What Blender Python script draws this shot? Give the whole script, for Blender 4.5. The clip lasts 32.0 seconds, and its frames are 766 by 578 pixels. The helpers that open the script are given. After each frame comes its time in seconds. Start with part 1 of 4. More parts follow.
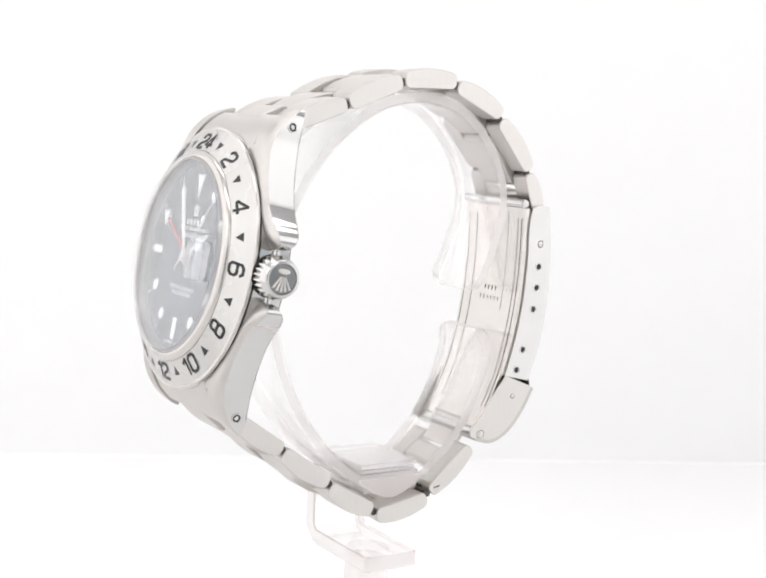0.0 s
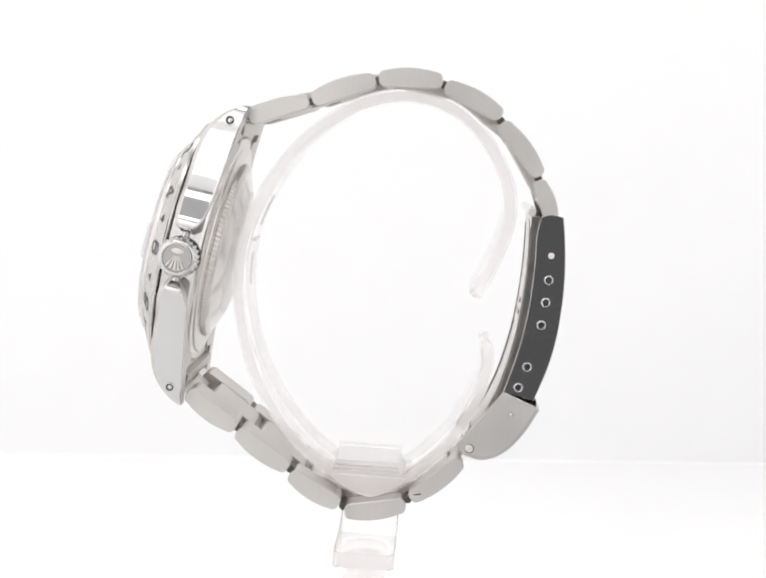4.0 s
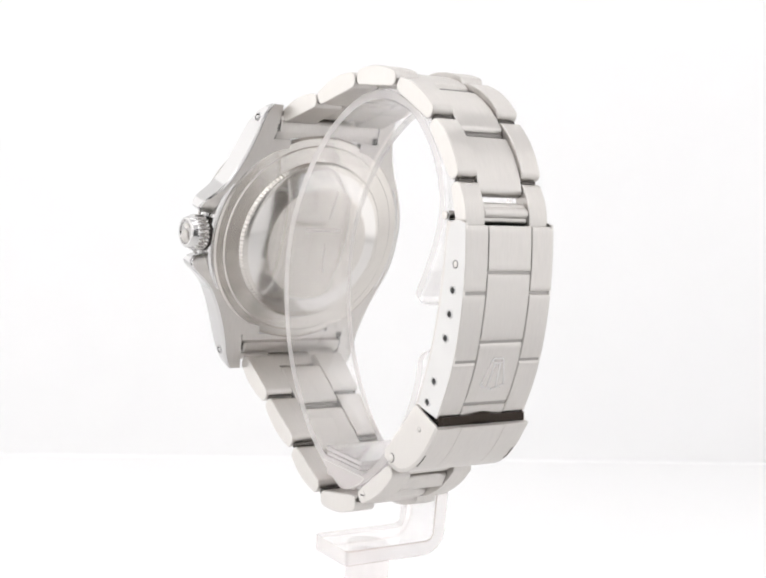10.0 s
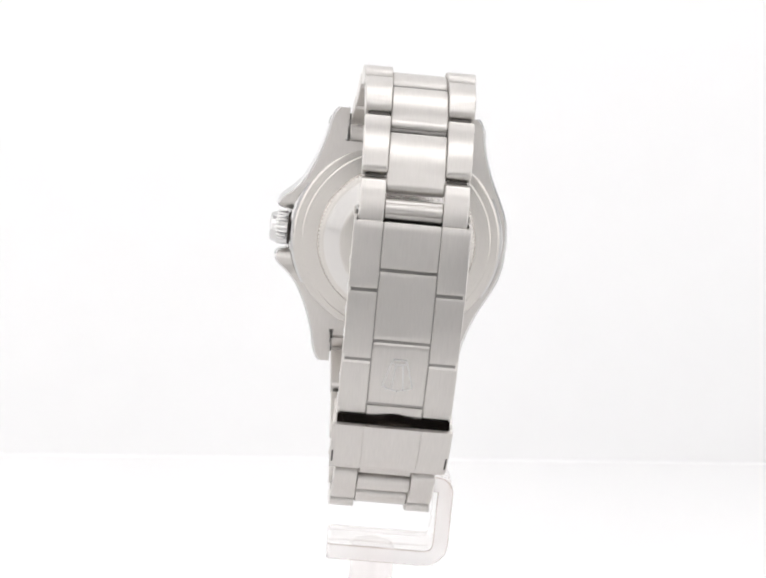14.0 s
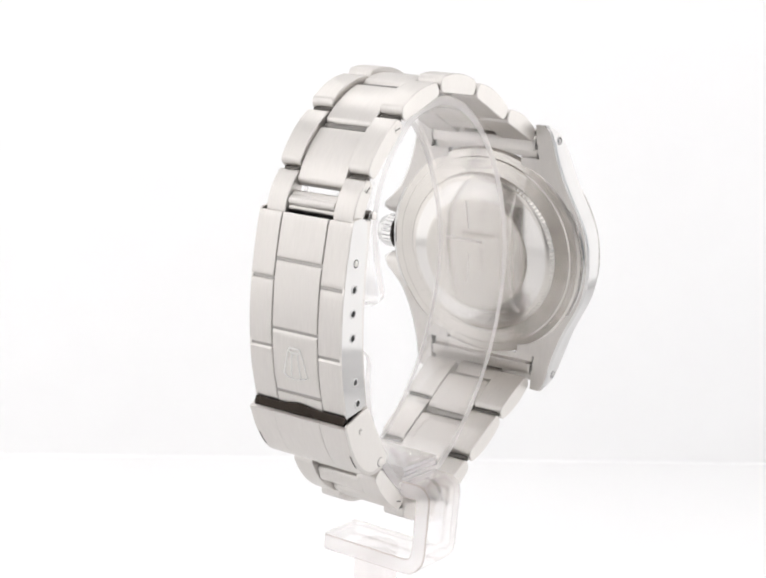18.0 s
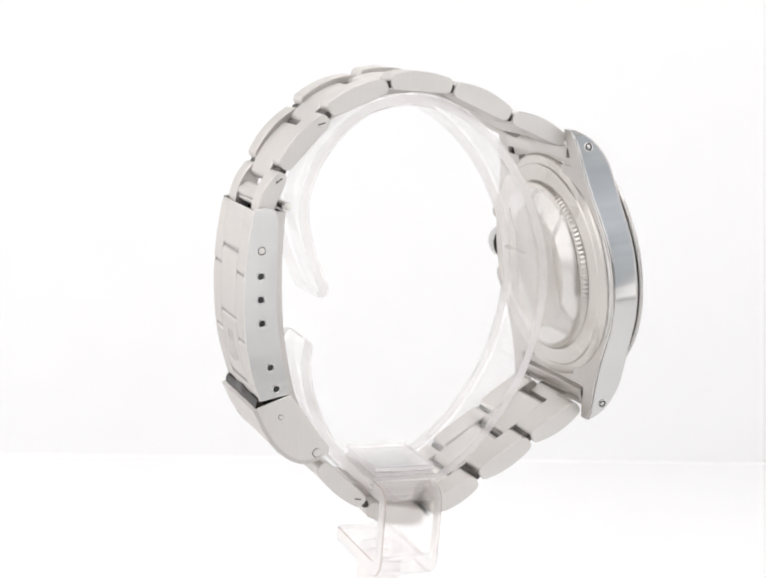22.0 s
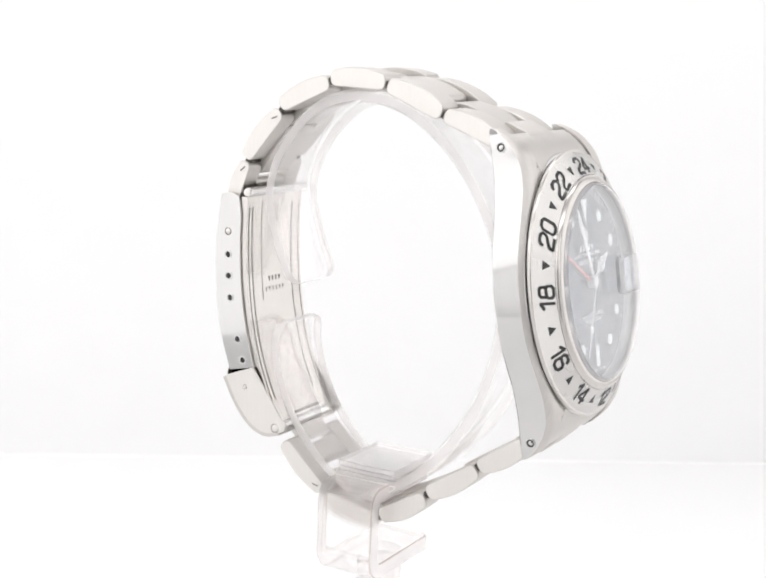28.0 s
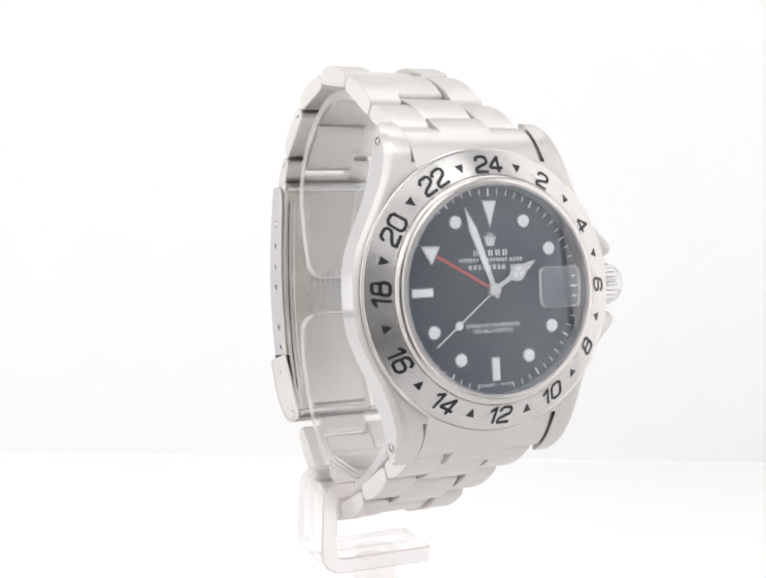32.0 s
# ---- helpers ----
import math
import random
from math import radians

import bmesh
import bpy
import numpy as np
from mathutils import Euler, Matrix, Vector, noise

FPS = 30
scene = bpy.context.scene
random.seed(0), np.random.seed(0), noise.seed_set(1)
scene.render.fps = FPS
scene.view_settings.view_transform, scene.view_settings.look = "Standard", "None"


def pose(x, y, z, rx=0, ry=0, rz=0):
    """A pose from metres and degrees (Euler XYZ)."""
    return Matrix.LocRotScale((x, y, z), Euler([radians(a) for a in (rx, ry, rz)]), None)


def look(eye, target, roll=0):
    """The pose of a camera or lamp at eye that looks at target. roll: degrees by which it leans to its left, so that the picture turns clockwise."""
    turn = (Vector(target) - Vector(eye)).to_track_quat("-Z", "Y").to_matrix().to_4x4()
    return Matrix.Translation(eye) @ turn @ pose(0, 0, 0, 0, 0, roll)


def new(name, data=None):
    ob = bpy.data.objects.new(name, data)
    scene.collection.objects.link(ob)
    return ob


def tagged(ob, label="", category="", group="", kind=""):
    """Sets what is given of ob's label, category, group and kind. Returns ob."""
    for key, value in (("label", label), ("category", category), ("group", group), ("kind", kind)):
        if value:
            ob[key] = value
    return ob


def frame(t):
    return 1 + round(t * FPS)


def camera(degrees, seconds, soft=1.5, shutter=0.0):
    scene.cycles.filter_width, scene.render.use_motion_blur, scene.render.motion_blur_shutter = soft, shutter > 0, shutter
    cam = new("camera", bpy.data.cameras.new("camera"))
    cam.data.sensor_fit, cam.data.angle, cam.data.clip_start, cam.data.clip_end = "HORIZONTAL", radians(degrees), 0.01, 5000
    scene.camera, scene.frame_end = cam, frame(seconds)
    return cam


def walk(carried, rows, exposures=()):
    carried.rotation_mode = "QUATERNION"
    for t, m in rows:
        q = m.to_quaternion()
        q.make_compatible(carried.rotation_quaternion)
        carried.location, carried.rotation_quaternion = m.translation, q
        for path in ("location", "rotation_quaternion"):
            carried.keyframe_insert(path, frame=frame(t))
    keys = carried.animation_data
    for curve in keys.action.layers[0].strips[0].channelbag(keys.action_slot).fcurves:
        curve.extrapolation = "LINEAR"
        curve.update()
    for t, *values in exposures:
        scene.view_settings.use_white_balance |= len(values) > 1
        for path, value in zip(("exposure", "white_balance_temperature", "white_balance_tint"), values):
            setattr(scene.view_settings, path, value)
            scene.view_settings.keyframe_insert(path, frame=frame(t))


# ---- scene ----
cam = camera(31.41, 32.0, 2.1)
FLOOR = 0.100                      # height of the turntable axis origin above the floor
EYE = Vector((0.0, -0.21073, FLOOR + 0.0184))
YAW, PITCH = radians(0.262), radians(-8.773)
AIM = EYE + Vector((-math.sin(YAW) * math.cos(PITCH), math.cos(YAW) * math.cos(PITCH), math.sin(PITCH)))
walk(cam, [(0.0, look(EYE, AIM, 3.534)), (32.0, look(EYE, AIM, 3.534))])

# ---- world, lamps, exposure ----
scene.view_settings.exposure = 1.09
world = bpy.data.worlds.new("dim_room")
scene.world = world
world.use_nodes = True
world.node_tree.nodes["Background"].inputs["Color"].default_value = (0.40, 0.405, 0.42, 1)
world.node_tree.nodes["Background"].inputs["Strength"].default_value = 0.15


def panel_lamp(name, size_x, size_y, glow, place, target):
    """A flat lamp whose face has the given radiance."""
    data = bpy.data.lights.new(name, "AREA")
    data.shape, data.size, data.size_y, data.energy = "RECTANGLE", size_x, size_y, glow * 4 * size_x * size_y
    data.color = (1.0, 0.993, 0.997)
    lamp = new(name, data)
    lamp.matrix_world = look(place, target)
    return lamp


# Unseen lamps, added for even white light from all round.
for strip_y in (-0.11, 0.11):
    panel_lamp("led_strip_top", 0.34, 0.08, 1.1, (0.0, strip_y, 0.396), (0.0, strip_y + 0.0001, 0.0))
panel_lamp("led_panel_side", 0.40, 0.37, 0.20, (-0.248, 0.0, 0.20), (0.0, 0.0, 0.20))
panel_lamp("led_panel_side", 0.33, 0.37, 0.20, (0.248, 0.02, 0.20), (0.0, 0.02, 0.20))
panel_lamp("led_panel_front", 0.20, 0.32, 0.76, (-0.137, -0.202, 0.17), (-0.137, 0.0, 0.17))
panel_lamp("led_panel_front", 0.10, 0.32, 0.76, (0.135, -0.202, 0.17), (0.135, 0.0, 0.17))

# ---- materials ----
MM = 0.001


def material(name):
    m = bpy.data.materials.new(name)
    m.use_nodes = True
    return m, m.node_tree.nodes, m.node_tree.links, m.node_tree.nodes["Principled BSDF"]


def noise_at(nodes, links, scale, detail=3.0, stretch=(1, 1, 1)):
    co = nodes.new("ShaderNodeTexCoord")
    mp = nodes.new("ShaderNodeMapping")
    mp.inputs["Scale"].default_value = stretch
    tx = nodes.new("ShaderNodeTexNoise")
    tx.inputs["Scale"].default_value, tx.inputs["Detail"].default_value = scale, detail
    links.new(co.outputs["Object"], mp.inputs["Vector"])
    links.new(mp.outputs["Vector"], tx.inputs["Vector"])
    return tx.outputs["Fac"]


def ramp_to(nodes, links, fac, lo, hi, socket):
    mr = nodes.new("ShaderNodeMapRange")
    mr.inputs["To Min"].default_value, mr.inputs["To Max"].default_value = lo, hi
    mr.inputs["From Min"].default_value, mr.inputs["From Max"].default_value = 0.3, 0.7
    links.new(fac, mr.inputs["Value"])
    links.new(mr.outputs["Result"], socket)


def steel(name, tone, rough, spread, stretch=(1, 1, 1), streak=0.0, fine=9000.0):
    """Steel: slow changes of tone and polish, and fine brush lines along the stretch."""
    m, nodes, links, b = material(name)
    b.inputs["Metallic"].default_value = 1.0
    slow = noise_at(nodes, links, 160.0, 4.0)
    mix = nodes.new("ShaderNodeMix")
    mix.data_type = "RGBA"
    mix.inputs["A"].default_value = (*[c * 0.955 for c in tone], 1)
    mix.inputs["B"].default_value = (*[c * 1.045 for c in tone], 1)
    links.new(slow, mix.inputs["Factor"])
    out = mix.outputs["Result"]
    if streak:
        lines = nodes.new("ShaderNodeMix")
        lines.data_type, lines.blend_type = "RGBA", "MULTIPLY"
        lines.inputs["Factor"].default_value = 1.0
        grey = nodes.new("ShaderNodeMapRange")
        grey.inputs["From Min"].default_value, grey.inputs["From Max"].default_value = 0.3, 0.7
        grey.inputs["To Min"].default_value, grey.inputs["To Max"].default_value = 1.0 - streak, 1.0 + streak
        links.new(noise_at(nodes, links, fine, 2.0, stretch), grey.inputs["Value"])
        links.new(out, lines.inputs["A"])
        links.new(grey.outputs["Result"], lines.inputs["B"])
        out = lines.outputs["Result"]
    links.new(out, b.inputs["Base Color"])
    ramp_to(nodes, links, slow, rough - spread, rough + spread, b.inputs["Roughness"])
    return m


def grained(m, amount, centre=None):
    """Brush marks that spread the shine: across the bracelet's width, or outwards from a centre for turned rings."""
    nodes, links = m.node_tree.nodes, m.node_tree.links
    turn = nodes.new("ShaderNodeVectorTransform")
    turn.vector_type, turn.convert_from, turn.convert_to = "VECTOR", "OBJECT", "WORLD"
    if centre is None:
        turn.inputs["Vector"].default_value = (1, 0, 0)
    else:
        co, sub = nodes.new("ShaderNodeTexCoord"), nodes.new("ShaderNodeVectorMath")
        sub.operation = "SUBTRACT"
        sub.inputs[1].default_value = centre
        links.new(co.outputs["Object"], sub.inputs[0])
        links.new(sub.outputs["Vector"], turn.inputs["Vector"])
    norm = nodes.new("ShaderNodeVectorMath")
    norm.operation = "NORMALIZE"
    links.new(turn.outputs["Vector"], norm.inputs[0])
    b = nodes["Principled BSDF"]
    b.inputs["Anisotropic"].default_value = amount
    links.new(norm.outputs["Vector"], b.inputs["Tangent"])
    return m


STEEL_TONE = (0.592, 0.567, 0.541)
BRUSHED = grained(steel("brushed_steel", STEEL_TONE, 0.41, 0.05, (1, 0.05, 0.05), 0.035, 9000.0), 0.65)
SATIN = steel("satin_steel", STEEL_TONE, 0.20, 0.03, (0.05, 1, 0.05), 0.02, 6000.0)
FLANK = steel("fine_satin_steel", (0.705, 0.68, 0.65), 0.44, 0.04, (0.05, 1, 0.05), 0.015, 6000.0)
POLISHED = steel("polished_steel", (0.60, 0.592, 0.583), 0.055, 0.02)
CASE_POLISH = steel("worn_polished_steel", (0.61, 0.602, 0.594), 0.07, 0.02)
BACK_POLISH = steel("worn_back_bevel_steel", (0.64, 0.622, 0.602), 0.13, 0.03)
RING_BRUSHED = grained(steel("circular_brushed_steel", (0.58, 0.566, 0.55), 0.27, 0.03), 0.7, (0.0, -0.0339, -0.00845))
FLANGE = steel("matt_flange_steel", (0.66, 0.655, 0.645), 0.42, 0.05)
# Darker than the crown's polish: paints the dark reflection in its face.
CROWN_FIELD = steel("crown_reflection_steel", (0.4, 0.39, 0.38), 0.07, 0.05)
BACK_STEEL = steel("turned_back_steel", (0.585, 0.558, 0.525), 0.24, 0.03)
# Darker tone that puts groove shade into the colour.
GROOVE = steel("groove_shade_steel", (0.33, 0.315, 0.3), 0.35, 0.06)
# Steel toned down to carry the shade of gaps and joints.
SEAM = steel("shaded_seam_steel", (0.2, 0.19, 0.18), 0.4, 0.08)
# Dark tone for bars that stand in for joint shade.
JOINT = steel("joint_shade_steel", (0.1, 0.093, 0.086), 0.4, 0.08)
LIP_SHADE = steel("lip_shade_steel", (0.03, 0.024, 0.02), 0.24, 0.05)
# Near-black tone puts the shade of holes, slots and gaps into the colour.
RECESS = steel("recess_shade_steel", (0.045, 0.04, 0.036), 0.45, 0.1)


def plain(name, colour, rough, metal=0.0, vary=0.06, scale=1500.0):
    m, nodes, links, b = material(name)
    mix = nodes.new("ShaderNodeMix")
    mix.data_type = "RGBA"
    mix.inputs["A"].default_value = (*[c * (1 - vary) for c in colour], 1)
    mix.inputs["B"].default_value = (*[min(1, c * (1 + vary)) for c in colour], 1)
    f = noise_at(nodes, links, scale)
    links.new(f, mix.inputs["Factor"])
    links.new(mix.outputs["Result"], b.inputs["Base Color"])
    ramp_to(nodes, links, f, rough * 0.85, min(1, rough * 1.15), b.inputs["Roughness"])
    b.inputs["Metallic"].default_value = metal
    return m


BLACK_PAINT = plain("black_enamel", (0.012, 0.012, 0.012), 0.35)
DIAL_BLACK = plain("black_dial_lacquer", (0.012, 0.018, 0.030), 0.22)
LUME = plain("white_lume", (0.92, 0.92, 0.885), 0.7)
PRINT = plain("white_dial_print", (0.88, 0.88, 0.865), 0.5)
RED_PAINT = plain("red_paint", (0.50, 0.035, 0.03), 0.35)
HOLE_DARK = plain("pin_hole_dark", (0.015, 0.015, 0.015), 0.6)
BACKDROP = plain("white_backdrop_vinyl", (0.90, 0.897, 0.896), 0.65, vary=0.01, scale=60.0)

# Grey for unseen panels that darken reflections in the metal.
DIM_PANEL = plain("dim_reflection_grey", (0.60, 0.60, 0.605), 0.6, vary=0.03, scale=60.0)
# Tone of an unseen panel, added to tint the dial's reflection.
REFLECTION_BLUE = plain("blue_grey_reflection", (0.74, 0.84, 0.97), 0.8, vary=0.3, scale=30.0)


def coated(name, base, tint=(0.975, 0.985, 1.0), steep=4.4):
    """A thin clear pane: straight-through light under a mirror gloss that grows at a slant."""
    m, nodes, links, b = material(name)
    nodes.remove(b)
    gloss, straight, mix, edge, power, span = (nodes.new(k) for k in ("ShaderNodeBsdfGlossy", "ShaderNodeBsdfTransparent", "ShaderNodeMixShader", "ShaderNodeLayerWeight", "ShaderNodeMath", "ShaderNodeMapRange"))
    gloss.inputs["Roughness"].default_value = 0.01
    gloss.inputs["Color"].default_value = (1, 1, 1, 1)
    straight.inputs["Color"].default_value = (*tint, 1)
    edge.inputs["Blend"].default_value = 0.5
    power.operation = "POWER"
    power.inputs[1].default_value = steep
    span.inputs["To Min"].default_value = base
    links.new(edge.outputs["Facing"], power.inputs[0])
    links.new(power.outputs["Value"], span.inputs["Value"])
    links.new(span.outputs["Result"], mix.inputs["Fac"])
    links.new(straight.outputs["BSDF"], mix.inputs[1])
    links.new(gloss.outputs["BSDF"], mix.inputs[2])
    links.new(mix.outputs["Shader"], nodes["Material Output"].inputs["Surface"])
    return m


CRYSTAL = coated("flat_sapphire_pane", 0.1)
LENS = coated("domed_sapphire_lens", 0.07)


def acrylic(name, rough, through_part, tint):
    """Clear plastic: part of the light goes straight on under a gloss, the rest is bent."""
    m = coated(name, 0.03, tint, 5.5)
    m.node_tree.nodes["Glossy BSDF"].inputs["Roughness"].default_value = 0.1
    nodes, links = m.node_tree.nodes, m.node_tree.links
    mix, bent = nodes.new("ShaderNodeMixShader"), nodes.new("ShaderNodeBsdfPrincipled")
    bent.inputs["Base Color"].default_value = (*tint, 1)
    bent.inputs["Transmission Weight"].default_value = 1.0
    bent.inputs["IOR"].default_value = 1.36
    ramp_to(nodes, links, noise_at(nodes, links, 120.0), max(0.0, rough - 0.004), rough + 0.008, bent.inputs["Roughness"])
    mix.inputs["Fac"].default_value = through_part
    links.new(nodes["Material Output"].inputs["Surface"].links[0].from_socket, mix.inputs[2])
    links.new(bent.outputs["BSDF"], mix.inputs[1])
    links.new(mix.outputs["Shader"], nodes["Material Output"].inputs["Surface"])
    return m


ACRYLIC = acrylic("clear_acrylic", 0.006, 0.84, (0.999, 0.996, 0.995))


def frosted(name, tint, share=0.33):
    """Sawn plastic edge: half clear, half scattering."""
    m = acrylic(name, 0.12, 0.7, tint)
    nodes, links = m.node_tree.nodes, m.node_tree.links
    mix, dull, thru, both = nodes.new("ShaderNodeMixShader"), nodes.new("ShaderNodeBsdfDiffuse"), nodes.new("ShaderNodeBsdfTranslucent"), nodes.new("ShaderNodeMixShader")
    for b in (dull, thru):
        b.inputs["Color"].default_value = (*tint, 1)
    links.new(dull.outputs["BSDF"], both.inputs[1])
    links.new(thru.outputs["BSDF"], both.inputs[2])
    mix.inputs["Fac"].default_value = share
    links.new(nodes["Material Output"].inputs["Surface"].links[0].from_socket, mix.inputs[1])
    links.new(both.outputs["Shader"], mix.inputs[2])
    links.new(mix.outputs["Shader"], nodes["Material Output"].inputs["Surface"])
    return m


THICK_ACRYLIC = acrylic("thick_clear_acrylic", 0.004, 0.62, (0.999, 0.994, 0.992))
# The white scatter also stands in for internal reflection along clear edges.
ACRYLIC_EDGE = frosted("whitened_frosted_edge", (0.99, 0.968, 0.96))
# Dull tint stands in for refraction lines along the clear edges.
ACRYLIC_LINE = frosted("tinted_acrylic_arris", (0.72, 0.66, 0.62), 0.36)
# Half-scattering white: the foot comes out whiter than the plates.
ACRYLIC_FOOT = frosted("scattering_foot_acrylic", (0.985, 0.975, 0.97), 0.5)

# ---- mesh helpers, in millimetres ----
TILT = radians(10.1)
V_AXIS = Vector((0, math.sin(TILT), math.cos(TILT)))
N_AXIS = Vector((0, -math.cos(TILT), math.sin(TILT)))
CASE_MID = Vector((0, -28.0, -9.5))


def on_case(x, v, n):
    """Case place: x to three o'clock, v to twelve, n out of the dial."""
    return CASE_MID + Vector((x, 0, 0)) + V_AXIS * v + N_AXIS * n


def in_loop(x, y, z):
    return Vector((x, y, z))


def part(name, bm, mats, parent, label="", sharp=32.0):
    """Links a bmesh, in millimetres, as one mesh object under a thing or a part."""
    bmesh.ops.recalc_face_normals(bm, faces=bm.faces)
    lim = radians(sharp)
    for f in bm.faces:
        f.smooth = True
    for e in bm.edges:
        if len(e.link_faces) == 2 and e.calc_face_angle(0) > lim:
            e.smooth = False
    bmesh.ops.scale(bm, vec=(MM, MM, MM), verts=bm.verts)
    me = bpy.data.meshes.new(name)
    bm.to_mesh(me)
    bm.free()
    for m in (mats if isinstance(mats, (list, tuple)) else [mats]):
        me.materials.append(m)
    ob = new(name, me)
    ob.parent = parent
    return tagged(ob, label)


def ring_strip(bm, rings, close_u=True, caps=True, mat=0):
    """Skins rows of vertices; close_u joins each row's end to its start."""
    made = []
    rows = [[bm.verts.new(p) for p in r] for r in rings]
    k = len(rows[0])
    for a, b in zip(rows, rows[1:]):
        for i in range(k if close_u else k - 1):
            j = (i + 1) % k
            made.append(bm.faces.new((a[i], a[j], b[j], b[i])))
    if caps and close_u:
        made += [bm.faces.new(rows[0][::-1]), bm.faces.new(rows[-1])]
    for f in made:
        f.material_index = mat
    return made


def inset(poly, d):
    """A closed outline in the plane drawn inwards by d."""
    area = sum(a[0] * b[1] - b[0] * a[1] for a, b in zip(poly, poly[1:] + poly[:1]))
    s = 1 if area > 0 else -1
    out = []
    for i, p in enumerate(poly):
        a, b = poly[i - 1], poly[(i + 1) % len(poly)]
        u, w = Vector((p[0] - a[0], p[1] - a[1])), Vector((b[0] - p[0], b[1] - p[1]))
        u.normalize(), w.normalize()
        n = Vector((-u.y - w.y, u.x + w.x))
        if n.length > 1e-6:
            n.normalize()
        c = max(0.5, n.dot(Vector((-u.y, u.x))))
        out.append((p[0] + s * n.x * d / c, p[1] + s * n.y * d / c))
    return out


def prism(bm, poly, xa, xb, chamfer, put=in_loop, mat=0):
    """An outline pushed along x from xa to xb, its two rims chamfered."""
    small = inset(poly, chamfer)
    rows = [[put(x, *p) for p in o] for x, o in ((xa, small), (xa + chamfer, poly), (xb - chamfer, poly), (xb, small))]
    return ring_strip(bm, rows, mat=mat)


def lathe(bm, profile, put, steps=96, close=False, mat=0):
    """Turns (radius, height) about the axis of put(a, b, height)."""
    rows = []
    for r, n in profile:
        rows.append([put(r * math.cos(2 * math.pi * i / steps), r * math.sin(2 * math.pi * i / steps), n) for i in range(steps)])
    if close:
        rows.append(None)
    made = []
    verts = [[bm.verts.new(p) for p in r] if r else None for r in rows]
    if close:
        verts[-1] = verts[0]
    for a, b in zip(verts, verts[1:]):
        for i in range(steps):
            j = (i + 1) % steps
            made.append(bm.faces.new((a[i], a[j], b[j], b[i])))
    if not close:
        if profile[0][0] > 1e-6:
            made.append(bm.faces.new(verts[0][::-1]))
        if profile[-1][0] > 1e-6:
            made.append(bm.faces.new(verts[-1]))
    for f in made:
        f.material_index = mat
    return made


def rod(bm, y, z, xa, xb, r, steps=20, mat=0, ch=0.12):
    """A round bar along x through (y, z), its ends chamfered."""
    rows = [[Vector((x, y + q * math.cos(2 * math.pi * i / steps), z + q * math.sin(2 * math.pi * i / steps))) for i in range(steps)]
            for x, q in ((xa, r * 0.45), (xa + ch * 0.25, r * 0.8 - ch * 0.3), (xa + ch, r), (xb - ch, r), (xb - ch * 0.25, r * 0.8 - ch * 0.3), (xb, r * 0.45))]
    return ring_strip(bm, rows, mat=mat)


def smooth_path(points, per=8):
    """A curve through the points (Catmull-Rom)."""
    pts = [Vector(p) for p in points]
    pts = [2 * pts[0] - pts[1]] + pts + [2 * pts[-1] - pts[-2]]
    out = []
    for a, b, c, d in zip(pts, pts[1:], pts[2:], pts[3:]):
        for k in range(per):
            t = k / per
            out.append(0.5 * (2 * b + (c - a) * t + (2 * a - 5 * b + 4 * c - d) * t * t + (3 * b - a - 3 * c + d) * t ** 3))
    return out + [pts[-2]]


def offset_path(path, d):
    """The path moved to its left by d."""
    out = []
    for i, p in enumerate(path):
        t = (path[min(i + 1, len(path) - 1)] - path[max(i - 1, 0)]).normalized()
        out.append(p + Vector((-t.y, t.x)) * d)
    return out


def stretch_of(path, z_from, z_to):
    """The part of a falling path between two heights, with exact ends."""
    out = []
    for a, b in zip(path, path[1:]):
        for z in (z_from, z_to):
            if (a.y - z) * (b.y - z) < 0:
                out.append(a + (b - a) * ((a.y - z) / (a.y - b.y)))
        if z_to <= b.y <= z_from:
            out.append(b)
    pts = sorted({(round(p.x, 5), round(p.y, 5)) for p in out}, key=lambda q: -q[1])
    return [Vector(q) for q in pts]


def slab(bm, path, xa, xb, thick, chamfer=0.08, mat=0):
    """A curved plate: the path in the loop's plane, thickened to its left, from xa to xb."""
    a, b = path, offset_path(path, thick)
    poly = [tuple(p) for p in a] + [tuple(p) for p in reversed(b)]
    return prism(bm, poly, xa, xb, chamfer, mat=mat)


def thing(name, label, category):
    return tagged(new(name), label, category)


